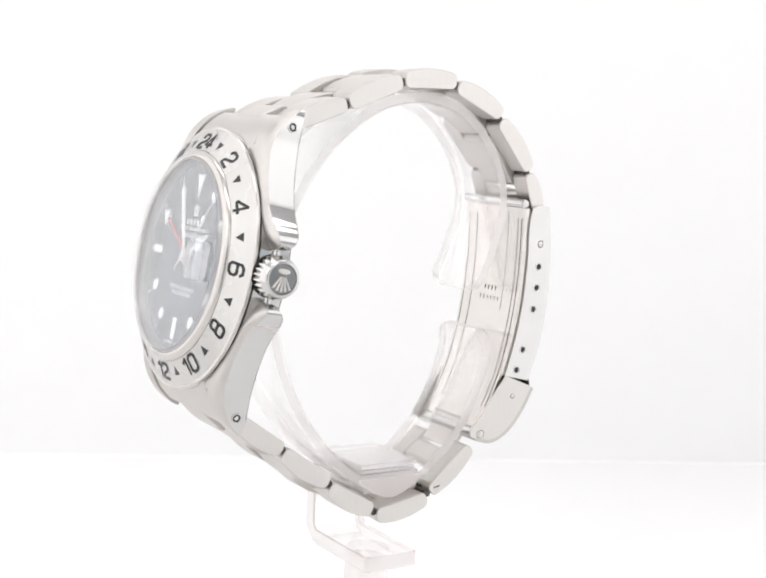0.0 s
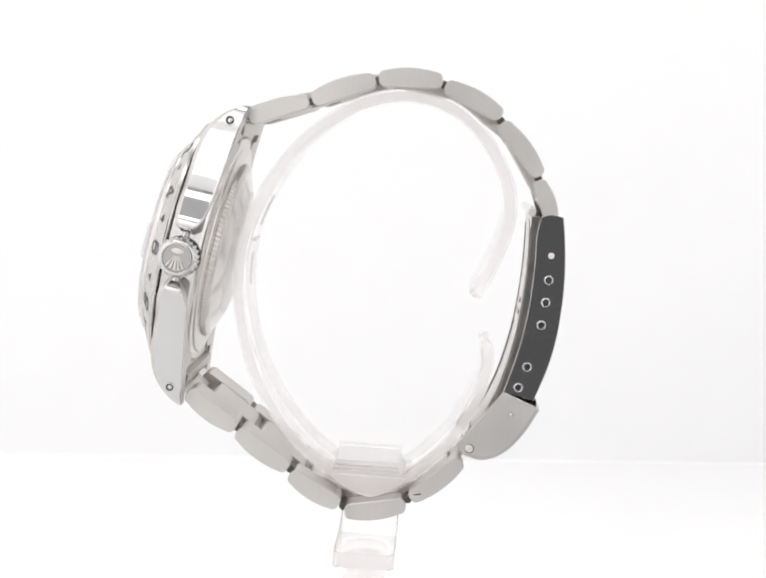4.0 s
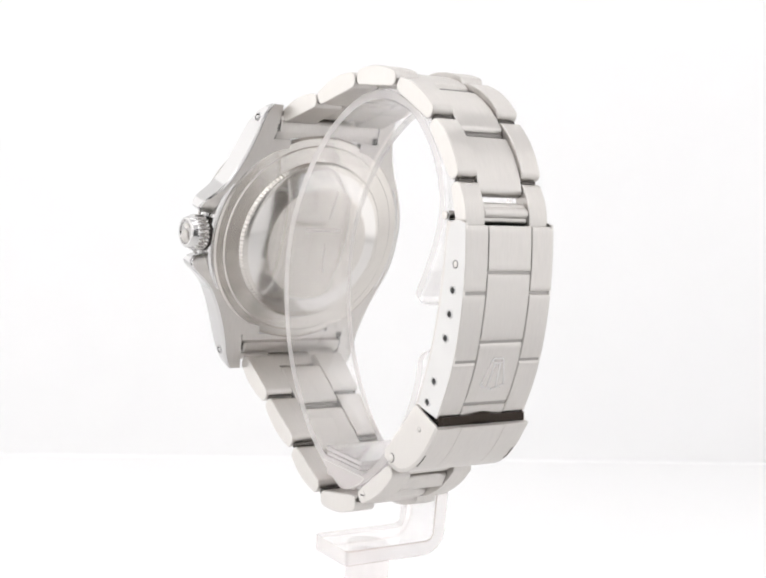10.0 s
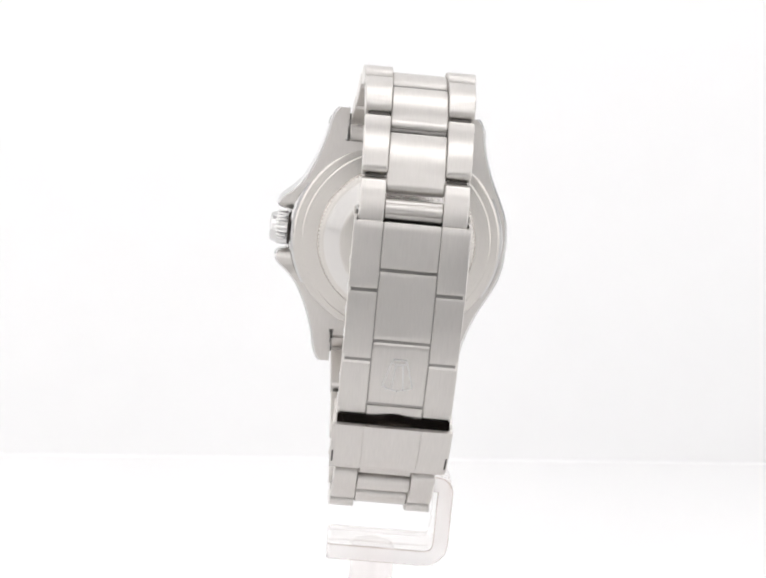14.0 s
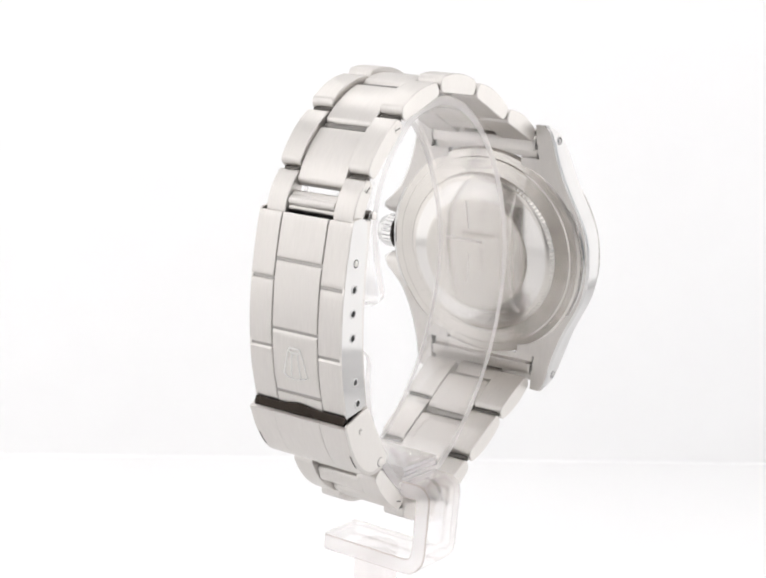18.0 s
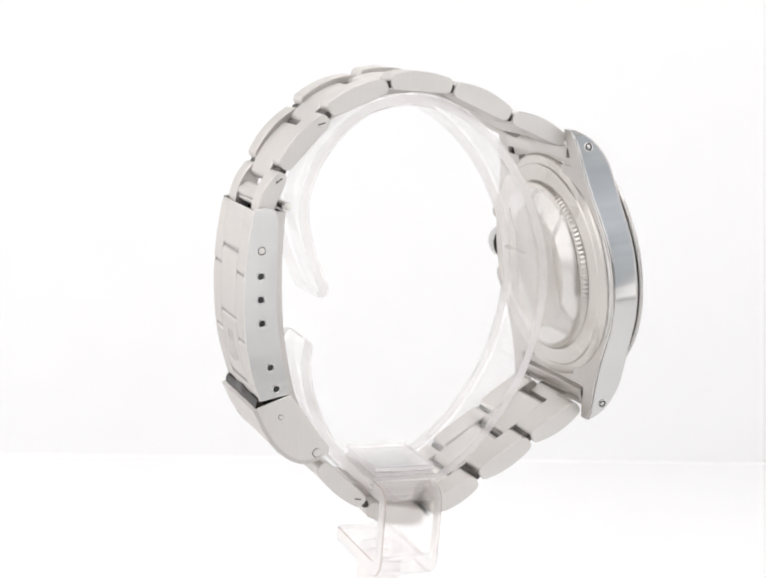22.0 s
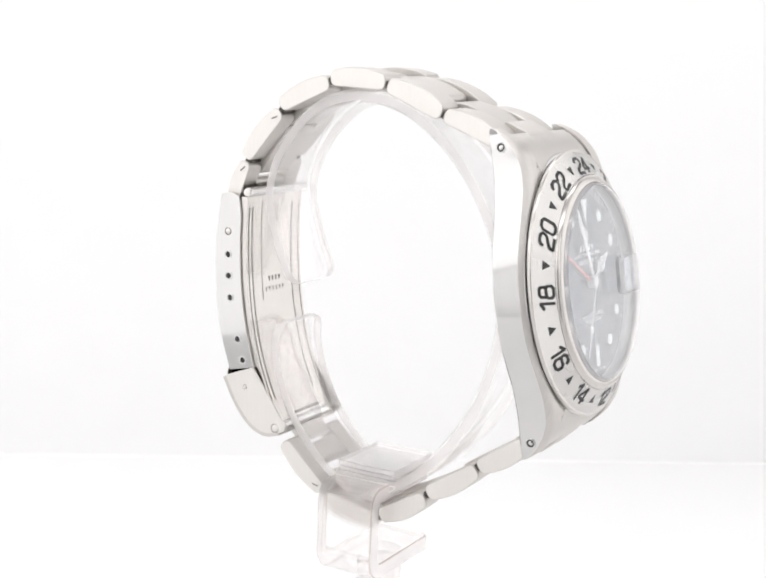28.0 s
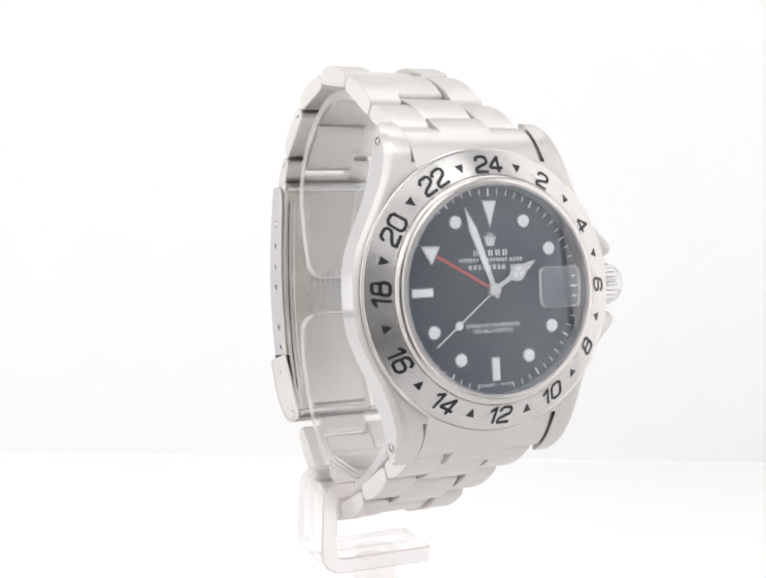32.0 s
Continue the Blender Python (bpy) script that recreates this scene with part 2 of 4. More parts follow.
# ---- the light box: floor that sweeps up into the back, sides, top, front with its opening ----
def light_box():
    bm = bmesh.new()
    prof = [(-700, 0), (-500, 0), (-200, 0), (0, 0), (120, 0), (200, 0)]
    prof += [(200 + math.sin(radians(a)), 1 - math.cos(radians(a))) for a in range(10, 91, 10)]
    prof += [(201, 100), (201, 200), (201, 400)]
    turn = Matrix.Rotation(radians(10.4), 4, "Z")
    rows = [[turn @ Vector((x, y, z)) for x in (-700, -250, 0, 250, 700)] for y, z in prof]
    ring_strip(bm, rows, close_u=False, caps=False)
    rows = [[p + Vector((0, 3 if i > 9 else 0, -4 if i <= 9 else 0)) for p in r] for i, r in enumerate(rows)]
    ring_strip(bm, rows, close_u=False, caps=False)
    tagged(part("ground", bm, BACKDROP, None), "white backdrop floor sheet curling up at the back", "backdrop", kind="structure")
    # The roof's grey is added to shape reflections; it stays out of view.
    for name, lo, hi in (("wall_left", (-262, -330, 0), (-250, 300, 400)), ("wall_right", (250, -152, 0), (262, 300, 400)), ("wall_right_front", (250, -420, 0), (262, -154, 400)), ("ceiling", (-262, -330, 400), (262, 300, 412))):
        bm = bmesh.new()
        bmesh.ops.create_cube(bm, size=1)
        for v in bm.verts:
            v.co = Vector([lo[k] + (v.co[k] + 0.5) * (hi[k] - lo[k]) for k in range(3)])
        tagged(part(name, bm, {"wall_right_front": REFLECTION_BLUE, "ceiling": DIM_PANEL}.get(name, BACKDROP), None), {"wall_right_front": "unseen pale blue-grey panel added for the dial's reflection", "ceiling": "unseen grey roof panel added to darken reflections in the metal"}.get(name, "white inner side panel of the light box"), "panel", kind="structure")
    # front panel pieces round the camera's opening
    # The unseen grey top piece is added to grey reflections in the lugs.
    for name, mat, label, pieces in (("wall_front", BACKDROP, "white front panel beside a tall camera opening", ((-250, -24, 0, 400), (72, 190, 0, 400))), ("wall_front_top", DIM_PANEL, "unseen grey panel added over the camera opening to grey reflections", ((-24, 72, 172, 400),))):
        bm = bmesh.new()
        for xa, xb, za, zb in pieces:
            for v in bmesh.ops.create_cube(bm, size=1)["verts"]:
                v.co = Vector((xa + (v.co.x + 0.5) * (xb - xa), -206 + (v.co.y + 0.5) * 4, za + (v.co.z + 0.5) * (zb - za)))
        tagged(part(name, bm, mat, None), label, "panel", kind="structure")


light_box()

# ---- the wristwatch ----
watch = thing("wristwatch", "steel wristwatch with black dial, clasped round a clear stand", "watch")


def between(table, v):
    """A value read from a table of (place, value) by a smooth step between rows."""
    for (a, p), (b, q) in zip(table, table[1:]):
        if v <= b:
            t = max(0.0, (v - a) / (b - a))
            return p + (q - p) * t
    return table[-1][1]


OUTER = [(0, 19.5), (3, 19.35), (6, 18.7), (9, 17.4), (12, 15.9), (15, 14.7), (18, 13.8), (20.5, 13.3), (22.2, 12.75), (23.1, 12.0)]
FRONT = [(0, 4.15), (12, 4.15), (15, 4.05), (17.5, 3.7), (19.5, 2.85), (21.2, 1.45), (22.4, -0.2), (23.1, -1.5)]
TAPER = [(0, 0.24), (3.5, 0.26), (3.8, 0.36), (4.2, 0.5), (4.8, 0.68), (5.4, 0.8), (6.3, 0.9), (7.4, 0.97), (8.5, 1.0)]
GUARD = [(0, 18.5), (3.35, 18.5), (3.6, 19.6), (3.9, 20.6), (4.5, 21.3), (5.3, 21.2), (6.2, 20.5), (7.2, 19.3), (8.4, 18.1), (9.6, 17.15), (12, 15.9)]


def smooth_table(table, per=5):
    return [tuple(p) for p in smooth_path(table, per)]


OUTER, FRONT, GUARD = smooth_table(OUTER), smooth_table(FRONT), smooth_table(GUARD)


def case_body():
    bm = bmesh.new()
    for side in (-1, 1):
        stations = sorted({s * v for s in (-1, 1) for v in [23.1 * k / 44 for k in range(45)] + [3.35, 3.5, 3.7, 3.9, 4.2, 4.6, 5.0, 5.5, 6.0, 17.2, 17.25]})
        rows = []
        for v in stations:
            a = abs(v)
            xo = between(GUARD, a) if side > 0 and a < 12 else between(OUTER, a)
            xi = 10.0 + 0.4 * max(0.0, 1 - (a - 17.22) / 2.0) if a > 17.22 else 7.0
            fn, bn = between(FRONT, a), -0.5 - 0.003 * v * v
            if side > 0 and a < 8.5:
                mid, keep = 1.75, between(TAPER, a)
                fn, bn = mid + (fn - mid) * keep, mid + (bn - mid) * keep
            d = min(0.85, (fn - bn) * 0.2)
            row = [(xi, bn), (xo - 0.45, bn), (xo - 0.12, bn + 0.12), (xo, bn + 0.34 * d), (xo, bn + 0.34 * d + 0.04), (xo, fn - d - 0.04), (xo, fn - d), (max(xi, xo - 0.55 * d), fn - 0.42 * d), (max(xi, xo - 1.1 * d), fn - 0.12 * d), (max(xi, xo - 1.8 * d), fn), (xi, fn)]
            rows.append([on_case(side * x, v, n) for x, n in row])
        for k, f in enumerate(ring_strip(bm, rows)):
            f.material_index = 1 if k % 11 in (0, 6, 7, 8, 9) else 0
    lathe(bm, [(14.0, -0.75), (18.6, -0.75), (18.9, -0.4), (18.9, 4.0), (18.6, 4.16), (14.0, 4.16)], on_case, close=True, mat=0)
    ob = part("case", bm, [CASE_POLISH, BRUSHED], watch, "steel case with polished flanks and brushed lugs", 28)
    for sx in (-1, 1):
        for sv in (-1, 1):
            def put(a, b, h, sx=sx, sv=sv):
                return on_case(sx * (13.36 + h - 0.24 * a * sv), sv * 20.45 + a, b)
            bm = bmesh.new()
            lathe(bm, [(0.56, -0.25), (0.74, -0.25), (0.74, 0.02), (0.67, 0.08), (0.58, 0.06), (0.56, 0.0)], put, 20, close=True)
            rim = part("lug_hole", bm, POLISHED, ob, "drilled lug hole with a bright rim")
            # Dark disc just below the rim paints the shade in the hole.
            bm = bmesh.new()
            lathe(bm, [(0.57, -0.4), (0.57, -0.02), (0.0, -0.02)], put, 20)
            part("hole_shade", bm, RECESS, rim, "dark bottom of the drilled hole")
            bm = bmesh.new()
            lathe(bm, [(0.34, -0.4), (0.34, 0.0), (0.24, 0.07), (0.0, 0.09)], put, 16)
            part("spring_bar_end", bm, POLISHED, rim, "bright spring bar tip in the hole")
    return ob


def crown_piece():
    def put(a, b, h):
        return on_case(h, a, 1.8 + b)
    bm = bmesh.new()
    steps = 192
    rows = []
    for x, r, wave in ((18.6, 2.2, 0), (19.2, 2.2, 0), (19.25, 2.85, 0.12), (20.9, 2.9, 0.12), (21.15, 2.85, 0.06), (21.3, 2.72, 0), (21.9, 2.62, 0), (22.22, 2.42, 0), (22.28, 2.3, 0), (22.28, 2.05, 0), (22.12, 1.96, 0), (22.12, 0.9, 0), (22.12, 0.02, 0)):
        ring = [r + wave * math.cos(2 * math.pi * i * 24 / steps) for i in range(steps)]
        rows.append([put(q * math.cos(2 * math.pi * i / steps), q * math.sin(2 * math.pi * i / steps), x) for i, q in enumerate(ring)])
    for k, f in enumerate(ring_strip(bm, rows)):
        f.material_index = 1 if k >= 9 * steps else 0
    ob = part("crown", bm, [POLISHED, CROWN_FIELD], watch, "fluted screw-down winding crown", 40)
    # raised fan of five rays over an oval foot, tips down
    bm = bmesh.new()
    for k in (-2, -1, 0, 1, 2):
        a = radians(k * 16.5)
        tip, foot = (math.sin(a) * 2.3, 0.6 - math.cos(a) * 2.3), (k * 0.17, 0.3)
        poly = [(foot[0] - 0.1, foot[1]), (foot[0] + 0.1, foot[1]), (tip[0] + 0.2, tip[1]), (tip[0] - 0.2, tip[1])]
        ring_strip(bm, [[put(q, p, 22.1 + d) for p, q in o] for o, d in ((poly, 0.0), (poly, 0.2), (inset(poly, 0.05), 0.27))])
    oval = [(0.9 * math.cos(2 * math.pi * i / 20), 1.05 + 0.36 * math.sin(2 * math.pi * i / 20)) for i in range(20)]
    ring_strip(bm, [[put(q, p, 22.1 + d) for p, q in o] for o, d in ((oval, 0.0), (oval, 0.2), (inset(oval, 0.08), 0.28))])
    part("emblem", bm, FLANK, ob, "raised fan-shaped emblem")
    # Dark ring stands in for the shadow behind the crown.
    bm = bmesh.new()
    lathe(bm, [(2.2, 18.8), (2.98, 18.8), (2.98, 19.16), (2.2, 19.16)], put, 48, close=True)
    part("crown_seat", bm, RECESS, ob, "dark ring painted as the shadow behind the crown")
    for s in (-1, 1):
        bm = bmesh.new()
        lathe(bm, [(0.0, 0.0), (0.52, 0.0), (0.52, 1.5), (0.0, 1.5)], lambda a, b, h, s=s: on_case(18.95 + a, s * (2.6 + h), 1.75 + b), 20)
        part("guard_step", bm, POLISHED, ob, "bright rounded foot of the crown guard")
    return ob


# stroke figures: width 1, height 1.6
FIGURES = {
    "0": [[(0, 0.25), (0.25, 0), (0.75, 0), (1, 0.25), (1, 1.35), (0.75, 1.6), (0.25, 1.6), (0, 1.35), (0, 0.25)]],
    "1": [[(0.1, 1.22), (0.58, 1.6), (0.58, 0)]],
    "2": [[(0, 1.2), (0, 1.38), (0.22, 1.6), (0.78, 1.6), (1, 1.38), (1, 1.02), (0.85, 0.85), (0.15, 0.5), (0, 0.32), (0, 0), (1, 0)]],
    "4": [[(0.74, 0), (0.74, 1.6), (0.0, 0.6), (0.0, 0.42), (1.08, 0.42)]],
    "6": [[(0.95, 1.3), (0.75, 1.6), (0.25, 1.6), (0, 1.35), (0, 0.25), (0.25, 0), (0.75, 0), (1, 0.25), (1, 0.68), (0.78, 0.9), (0, 0.9)]],
    "8": [[(0.2, 0.86), (0, 0.66), (0, 0.22), (0.22, 0), (0.78, 0), (1, 0.22), (1, 0.66), (0.8, 0.86), (0.2, 0.86), (0.08, 1.0), (0.08, 1.4), (0.26, 1.6), (0.74, 1.6), (0.92, 1.4), (0.92, 1.0), (0.8, 0.86)]],
}


def strokes(bm, lines, width, put, height):
    """Ribbons of a given width along broken lines, raised by height."""
    for line in lines:
        for a, b in zip(line, line[1:]):
            a, b = Vector(a), Vector(b)
            t = (b - a).normalized() * width * 0.5
            n = Vector((-t.y, t.x))
            poly = [a + n - t * 0.4, a - n - t * 0.4, b - n + t * 0.4, b + n + t * 0.4]
            ring_strip(bm, [[put(p.x, p.y, h) for p in poly] for h in (0.0, height)])


def bezel_at(radius):
    return 6.8 - (radius - 15.4) * 1.84 / 3.35


def bezel_piece():
    bm = bmesh.new()
    lathe(bm, [(14.3, 4.3), (18.85, 4.3), (19.02, 4.42), (19.05, 4.72), (18.95, 4.9), (18.75, 4.96), (15.4, 6.8), (15.3, 6.75), (14.3, 6.75)], on_case, 160, close=True)
    ob = part("bezel", bm, RING_BRUSHED, watch, "fixed brushed steel bezel engraved with a black day scale", 40)
    # Dark ring paints the gap shadow between bezel and case.
    bm = bmesh.new()
    lathe(bm, [(17.6, 4.0), (18.8, 4.0), (18.8, 4.34), (17.6, 4.34)], on_case, 128, close=True)
    part("bezel_gasket", bm, RECESS, ob, "dark ring painted as the gap shadow under the bezel")
    bm = bmesh.new()
    lathe(bm, [(18.5, 4.66), (19.07, 4.66), (19.09, 4.8), (18.99, 4.94), (18.8, 5.0), (18.5, 4.98)], on_case, 128, close=True)
    part("bezel_rim", bm, SATIN, ob, "polished outer rim")
    bm = bmesh.new()
    lathe(bm, [(14.1, 6.6), (15.24, 6.6), (15.26, 6.95), (15.14, 7.2), (14.9, 7.42), (14.6, 7.56), (14.3, 7.6), (14.1, 7.5)], on_case, 128, close=True)
    part("crystal_ring", bm, SATIN, ob, "polished ring round the crystal")
    for hour in range(1, 25):
        phi = 2 * math.pi * hour / 24
        radial, across = Vector((math.sin(phi), math.cos(phi))), Vector((math.cos(phi), -math.sin(phi)))
        r0 = 16.75

        def put(a, b, h, radial=radial, across=across):
            r = r0 + b
            p = radial * r + across * a
            return on_case(p.x, p.y, bezel_at(r) + 0.012 + h)
        bm = bmesh.new()
        if hour % 2:
            tri = [(-0.64, 0.48), (0.64, 0.48), (0.0, -0.68)]
            ring_strip(bm, [[put(a, b, h) for a, b in tri] for h in (0.0, 0.03)])
            part("arrow_mark", bm, BLACK_PAINT, ob, "black triangular mark")
        else:
            text = str(hour)
            inward = 8 <= hour <= 16
            s = 1.42
            widths = [0.72 if c == "1" else 1.0 for c in text]
            total = sum(widths) + 0.32 * (len(text) - 1)
            x = -total / 2
            for c, w in zip(text, widths):
                for line in FIGURES[c]:
                    pts = [((x + p[0] + 0.1 * (p[1] - 0.8)) * s * 1.13, (p[1] - 0.8) * s * 0.92) for p in line]
                    if inward:
                        pts = [(-a, -b) for a, b in pts]
                    strokes(bm, [pts], 0.4, put, 0.03)
                x += w + 0.32
            part("numeral", bm, BLACK_PAINT, ob, "black engraved hour figure " + text)
    return ob


DIAL_N = 5.6


def flat_piece(bm, outline, base, height, chamfer=0.0):
    rows = [(outline, base), (outline, base + height - chamfer)]
    if chamfer:
        rows.append((inset(list(outline), chamfer), base + height))
    ring_strip(bm, [[on_case(a, b, h) for a, b in o] for o, h in rows])


def turned(outline, angle, r=0.0):
    """An outline drawn for twelve o'clock, moved out by r and turned clockwise."""
    a = radians(angle)
    return [(x * math.cos(a) + (y + r) * math.sin(a), -x * math.sin(a) + (y + r) * math.cos(a)) for x, y in outline]


def lettering(text, height, place, parent, name, mat, width=None):
    """Raised lettering on the dial in the built-in font, centred at place."""
    cu = bpy.data.curves.new(name, "FONT")
    cu.body, cu.size, cu.align_x, cu.align_y = text, height * 1.42, "CENTER", "CENTER"
    cu.extrude, cu.resolution_u = 0.012, 2
    tmp = new(name, cu)
    bpy.context.view_layer.update()
    me = bpy.data.meshes.new_from_object(tmp.evaluated_get(bpy.context.evaluated_depsgraph_get()))
    bpy.data.objects.remove(tmp)
    xs = [v.co.x for v in me.vertices]
    k = (width / (max(xs) - min(xs))) if width else 1.0
    for v in me.vertices:
        v.co = on_case(v.co.x * k + place[0], v.co.y + place[1], DIAL_N + 0.03 + v.co.z) * MM
    me.materials.clear()
    me.materials.append(mat)
    ob = new(name, me)
    ob.parent = parent
    return ob


def dial_piece():
    bm = bmesh.new()
    lathe(bm, [(0.0, DIAL_N - 0.4), (14.2, DIAL_N - 0.4), (14.2, DIAL_N), (0.0, DIAL_N)], on_case, 128)
    ob = part("dial", bm, DIAL_BLACK, watch, "glossy black dial with white lume plots")
    bm = bmesh.new()
    lathe(bm, [(13.82, DIAL_N - 0.1), (13.82, DIAL_N + 0.06), (14.1, 6.93), (14.5, 7.0), (14.5, DIAL_N - 0.1)], on_case, 128, close=True)
    part("inner_flange", bm, FLANGE, watch, "sloped grey steel flange inside the crystal")
    disc = [(math.cos(2 * math.pi * i / 28), math.sin(2 * math.pi * i / 28)) for i in range(28)]
    marks = []
    for h in (1, 2, 4, 5, 7, 8, 10, 11):
        marks.append((turned([(x * 0.98, y * 0.98) for x, y in disc], h * 30, 10.5), turned([(x * 0.8, y * 0.8) for x, y in disc], h * 30, 10.5)))
    for h in (6, 9):
        marks.append((turned([(-0.68, -1.65), (0.68, -1.65), (0.68, 1.65), (-0.68, 1.65)], h * 30, 10.6), turned([(-0.5, -1.48), (0.5, -1.48), (0.5, 1.48), (-0.5, 1.48)], h * 30, 10.6)))
    marks.append((turned([(-1.25, 1.9), (1.25, 1.9), (0.0, -2.0)], 0, 10.1), turned([(-0.98, 1.72), (0.98, 1.72), (0.0, -1.45)], 0, 10.1)))
    for rim, plot in marks:
        bm = bmesh.new()
        flat_piece(bm, rim, DIAL_N - 0.02, 0.24, 0.05)
        m = part("hour_marker", bm, POLISHED, ob, "steel-rimmed white hour marker")
        bm = bmesh.new()
        flat_piece(bm, plot, DIAL_N + 0.2, 0.1, 0.03)
        part("lume_plot", bm, LUME, m)
    bm = bmesh.new()
    for k in range(60):
        if k in (29, 30, 31):
            continue
        long_mark = k % 5 == 0
        w, a, b = (0.1, 12.55, 13.55) if long_mark else (0.06, 12.8, 13.55)
        flat_piece(bm, turned([(-w, a), (w, a), (w, b), (-w, b)], k * 6), DIAL_N - 0.005, 0.02)
    part("minute_track", bm, PRINT, ob, "fine white printed minute marks")
    # brand and model lines as plain bars, the rating as letters
    words = ((0.0, 4.95, 5.6, 0.82, 5), (-3.35, 4.02, 3.1, 0.52, 6), (0.5, 4.02, 4.1, 0.52, 9), (3.95, 4.02, 2.1, 0.52, 4), (-0.6, 3.02, 5.9, 0.66, 8), (3.3, 3.02, 0.7, 0.66, 2))
    for x, v, w, h, count in words:
        bm = bmesh.new()
        pitch = w / count / 2
        for k in range(count * 2):
            a = x - w / 2 + pitch * (k + (0.38 if k % 2 == 0 else 0.12))
            b = a + pitch * 0.42
            flat_piece(bm, [(a, v - h / 2), (b, v - h / 2), (b, v + h / 2), (a, v + h / 2)], DIAL_N - 0.005, 0.02)
        part("printed_line", bm, PRINT, ob, "small white printed line")
    bm = bmesh.new()
    flat_piece(bm, [(-0.5, 5.85), (0.5, 5.85), (1.0, 7.4), (0.56, 6.75), (0.42, 7.6), (0.2, 6.8), (0.0, 7.75), (-0.2, 6.8), (-0.42, 7.6), (-0.56, 6.75), (-1.0, 7.4)], DIAL_N - 0.005, 0.1)
    part("emblem", bm, FLANK, ob, "small pointed steel emblem")
    tagged(lettering("SUPERLATIVE CHRONOMETER", 0.55, (-0.1, -4.75), ob, "rating_line", PRINT, 8.3), "small white rating lettering")
    tagged(lettering("OFFICIALLY CERTIFIED", 0.55, (-0.1, -5.5), ob, "rating_line", PRINT, 6.2), "small white rating lettering")
    tagged(lettering("SWISS - T<25", 0.42, (0.0, -12.75), ob, "origin_line", PRINT, 5.2), "tiny white lettering at the dial foot")
    return ob


def pointer(name, outline, angle, base, mat, label, plots=()):
    bm = bmesh.new()
    flat_piece(bm, turned(outline, angle), base, 0.12, 0.03)
    ob = part(name, bm, mat, watch, label)
    for plot in plots:
        bm = bmesh.new()
        flat_piece(bm, turned(plot, angle), base + 0.11, 0.05)
        part("lume_fill", bm, LUME, ob)
    return ob


def pointers():
    disc = [(math.cos(2 * math.pi * i / 24), math.sin(2 * math.pi * i / 24)) for i in range(24)]
    pointer("red_pointer", [(-0.22, -1.2), (0.22, -1.2), (0.22, 9.85), (-0.22, 9.85)], -60.5, DIAL_N + 0.32, RED_PAINT, "thin red twenty-four hour pointer")
    pointer("red_pointer_tip", [(-1.42, 9.75), (1.42, 9.75), (0.0, 12.25)], -60.5, DIAL_N + 0.35, FLANK, "steel-edged triangular tip of the red pointer", [[(-0.92, 10.02), (0.92, 10.02), (0.0, 11.65)]])
    hour = pointer("hour_pointer", [(-0.3, -1.0), (0.3, -1.0), (0.3, 3.0), (0.75, 3.35), (1.12, 4.1), (1.12, 4.7), (0.75, 5.4), (0.4, 5.75), (0.55, 6.0), (0.0, 7.6), (-0.55, 6.0), (-0.4, 5.75), (-0.75, 5.4), (-1.12, 4.7), (-1.12, 4.1), (-0.75, 3.35), (-0.3, 3.0)], 60.5, DIAL_N + 0.55, FLANK, "steel hour pointer with round lume window", [[(x * 0.72, 4.4 + y * 0.85) for x, y in disc]])
    for k in range(3):
        bm = bmesh.new()
        flat_piece(bm, turned([(x * math.cos(radians(120 * k)) - y * math.sin(radians(120 * k)), 4.4 + x * math.sin(radians(120 * k)) + y * math.cos(radians(120 * k))) for x, y in ((-0.1, 0.0), (0.1, 0.0), (0.1, 0.95), (-0.1, 0.95))], 60.5), DIAL_N + 0.69, 0.05)
        part("spoke", bm, FLANK, hour)
    minute = pointer("minute_pointer", [(-0.28, -1.2), (0.28, -1.2), (0.42, 3.0), (0.62, 8.5), (0.0, 11.8), (-0.62, 8.5), (-0.42, 3.0)], 0.0, DIAL_N + 0.75, FLANK, "tapered steel minute pointer", [[(-0.26, 2.6), (0.26, 2.6), (0.42, 8.5), (0.0, 11.0), (-0.42, 8.5)]])
    second = pointer("second_pointer", [(-0.11, -3.2), (0.11, -3.2), (0.11, 11.7), (-0.11, 11.7)], 0.0, DIAL_N + 0.95, FLANK, "thin steel seconds pointer")
    dot = pointer("second_dot", [(x * 0.62, 7.36 + y * 0.62) for x, y in disc], 0.0, DIAL_N + 0.97, FLANK, "round lume dot on the seconds pointer", [[(x * 0.48, 7.36 + y * 0.48) for x, y in disc]])
    bm = bmesh.new()
    lathe(bm, [(0.0, DIAL_N), (0.85, DIAL_N), (0.85, DIAL_N + 1.0), (0.7, DIAL_N + 1.12), (0.35, DIAL_N + 1.15), (0.0, DIAL_N + 1.2)], on_case, 28)
    part("centre_cap", bm, FLANK, watch, "round steel cap over the pointers")
    for child in (*dot.children, dot):
        child.parent = second
    for ob in (minute, second):
        for piece in (ob, *ob.children):
            piece.data.transform(Matrix.Translation(-CASE_MID * MM))
    return minute, second


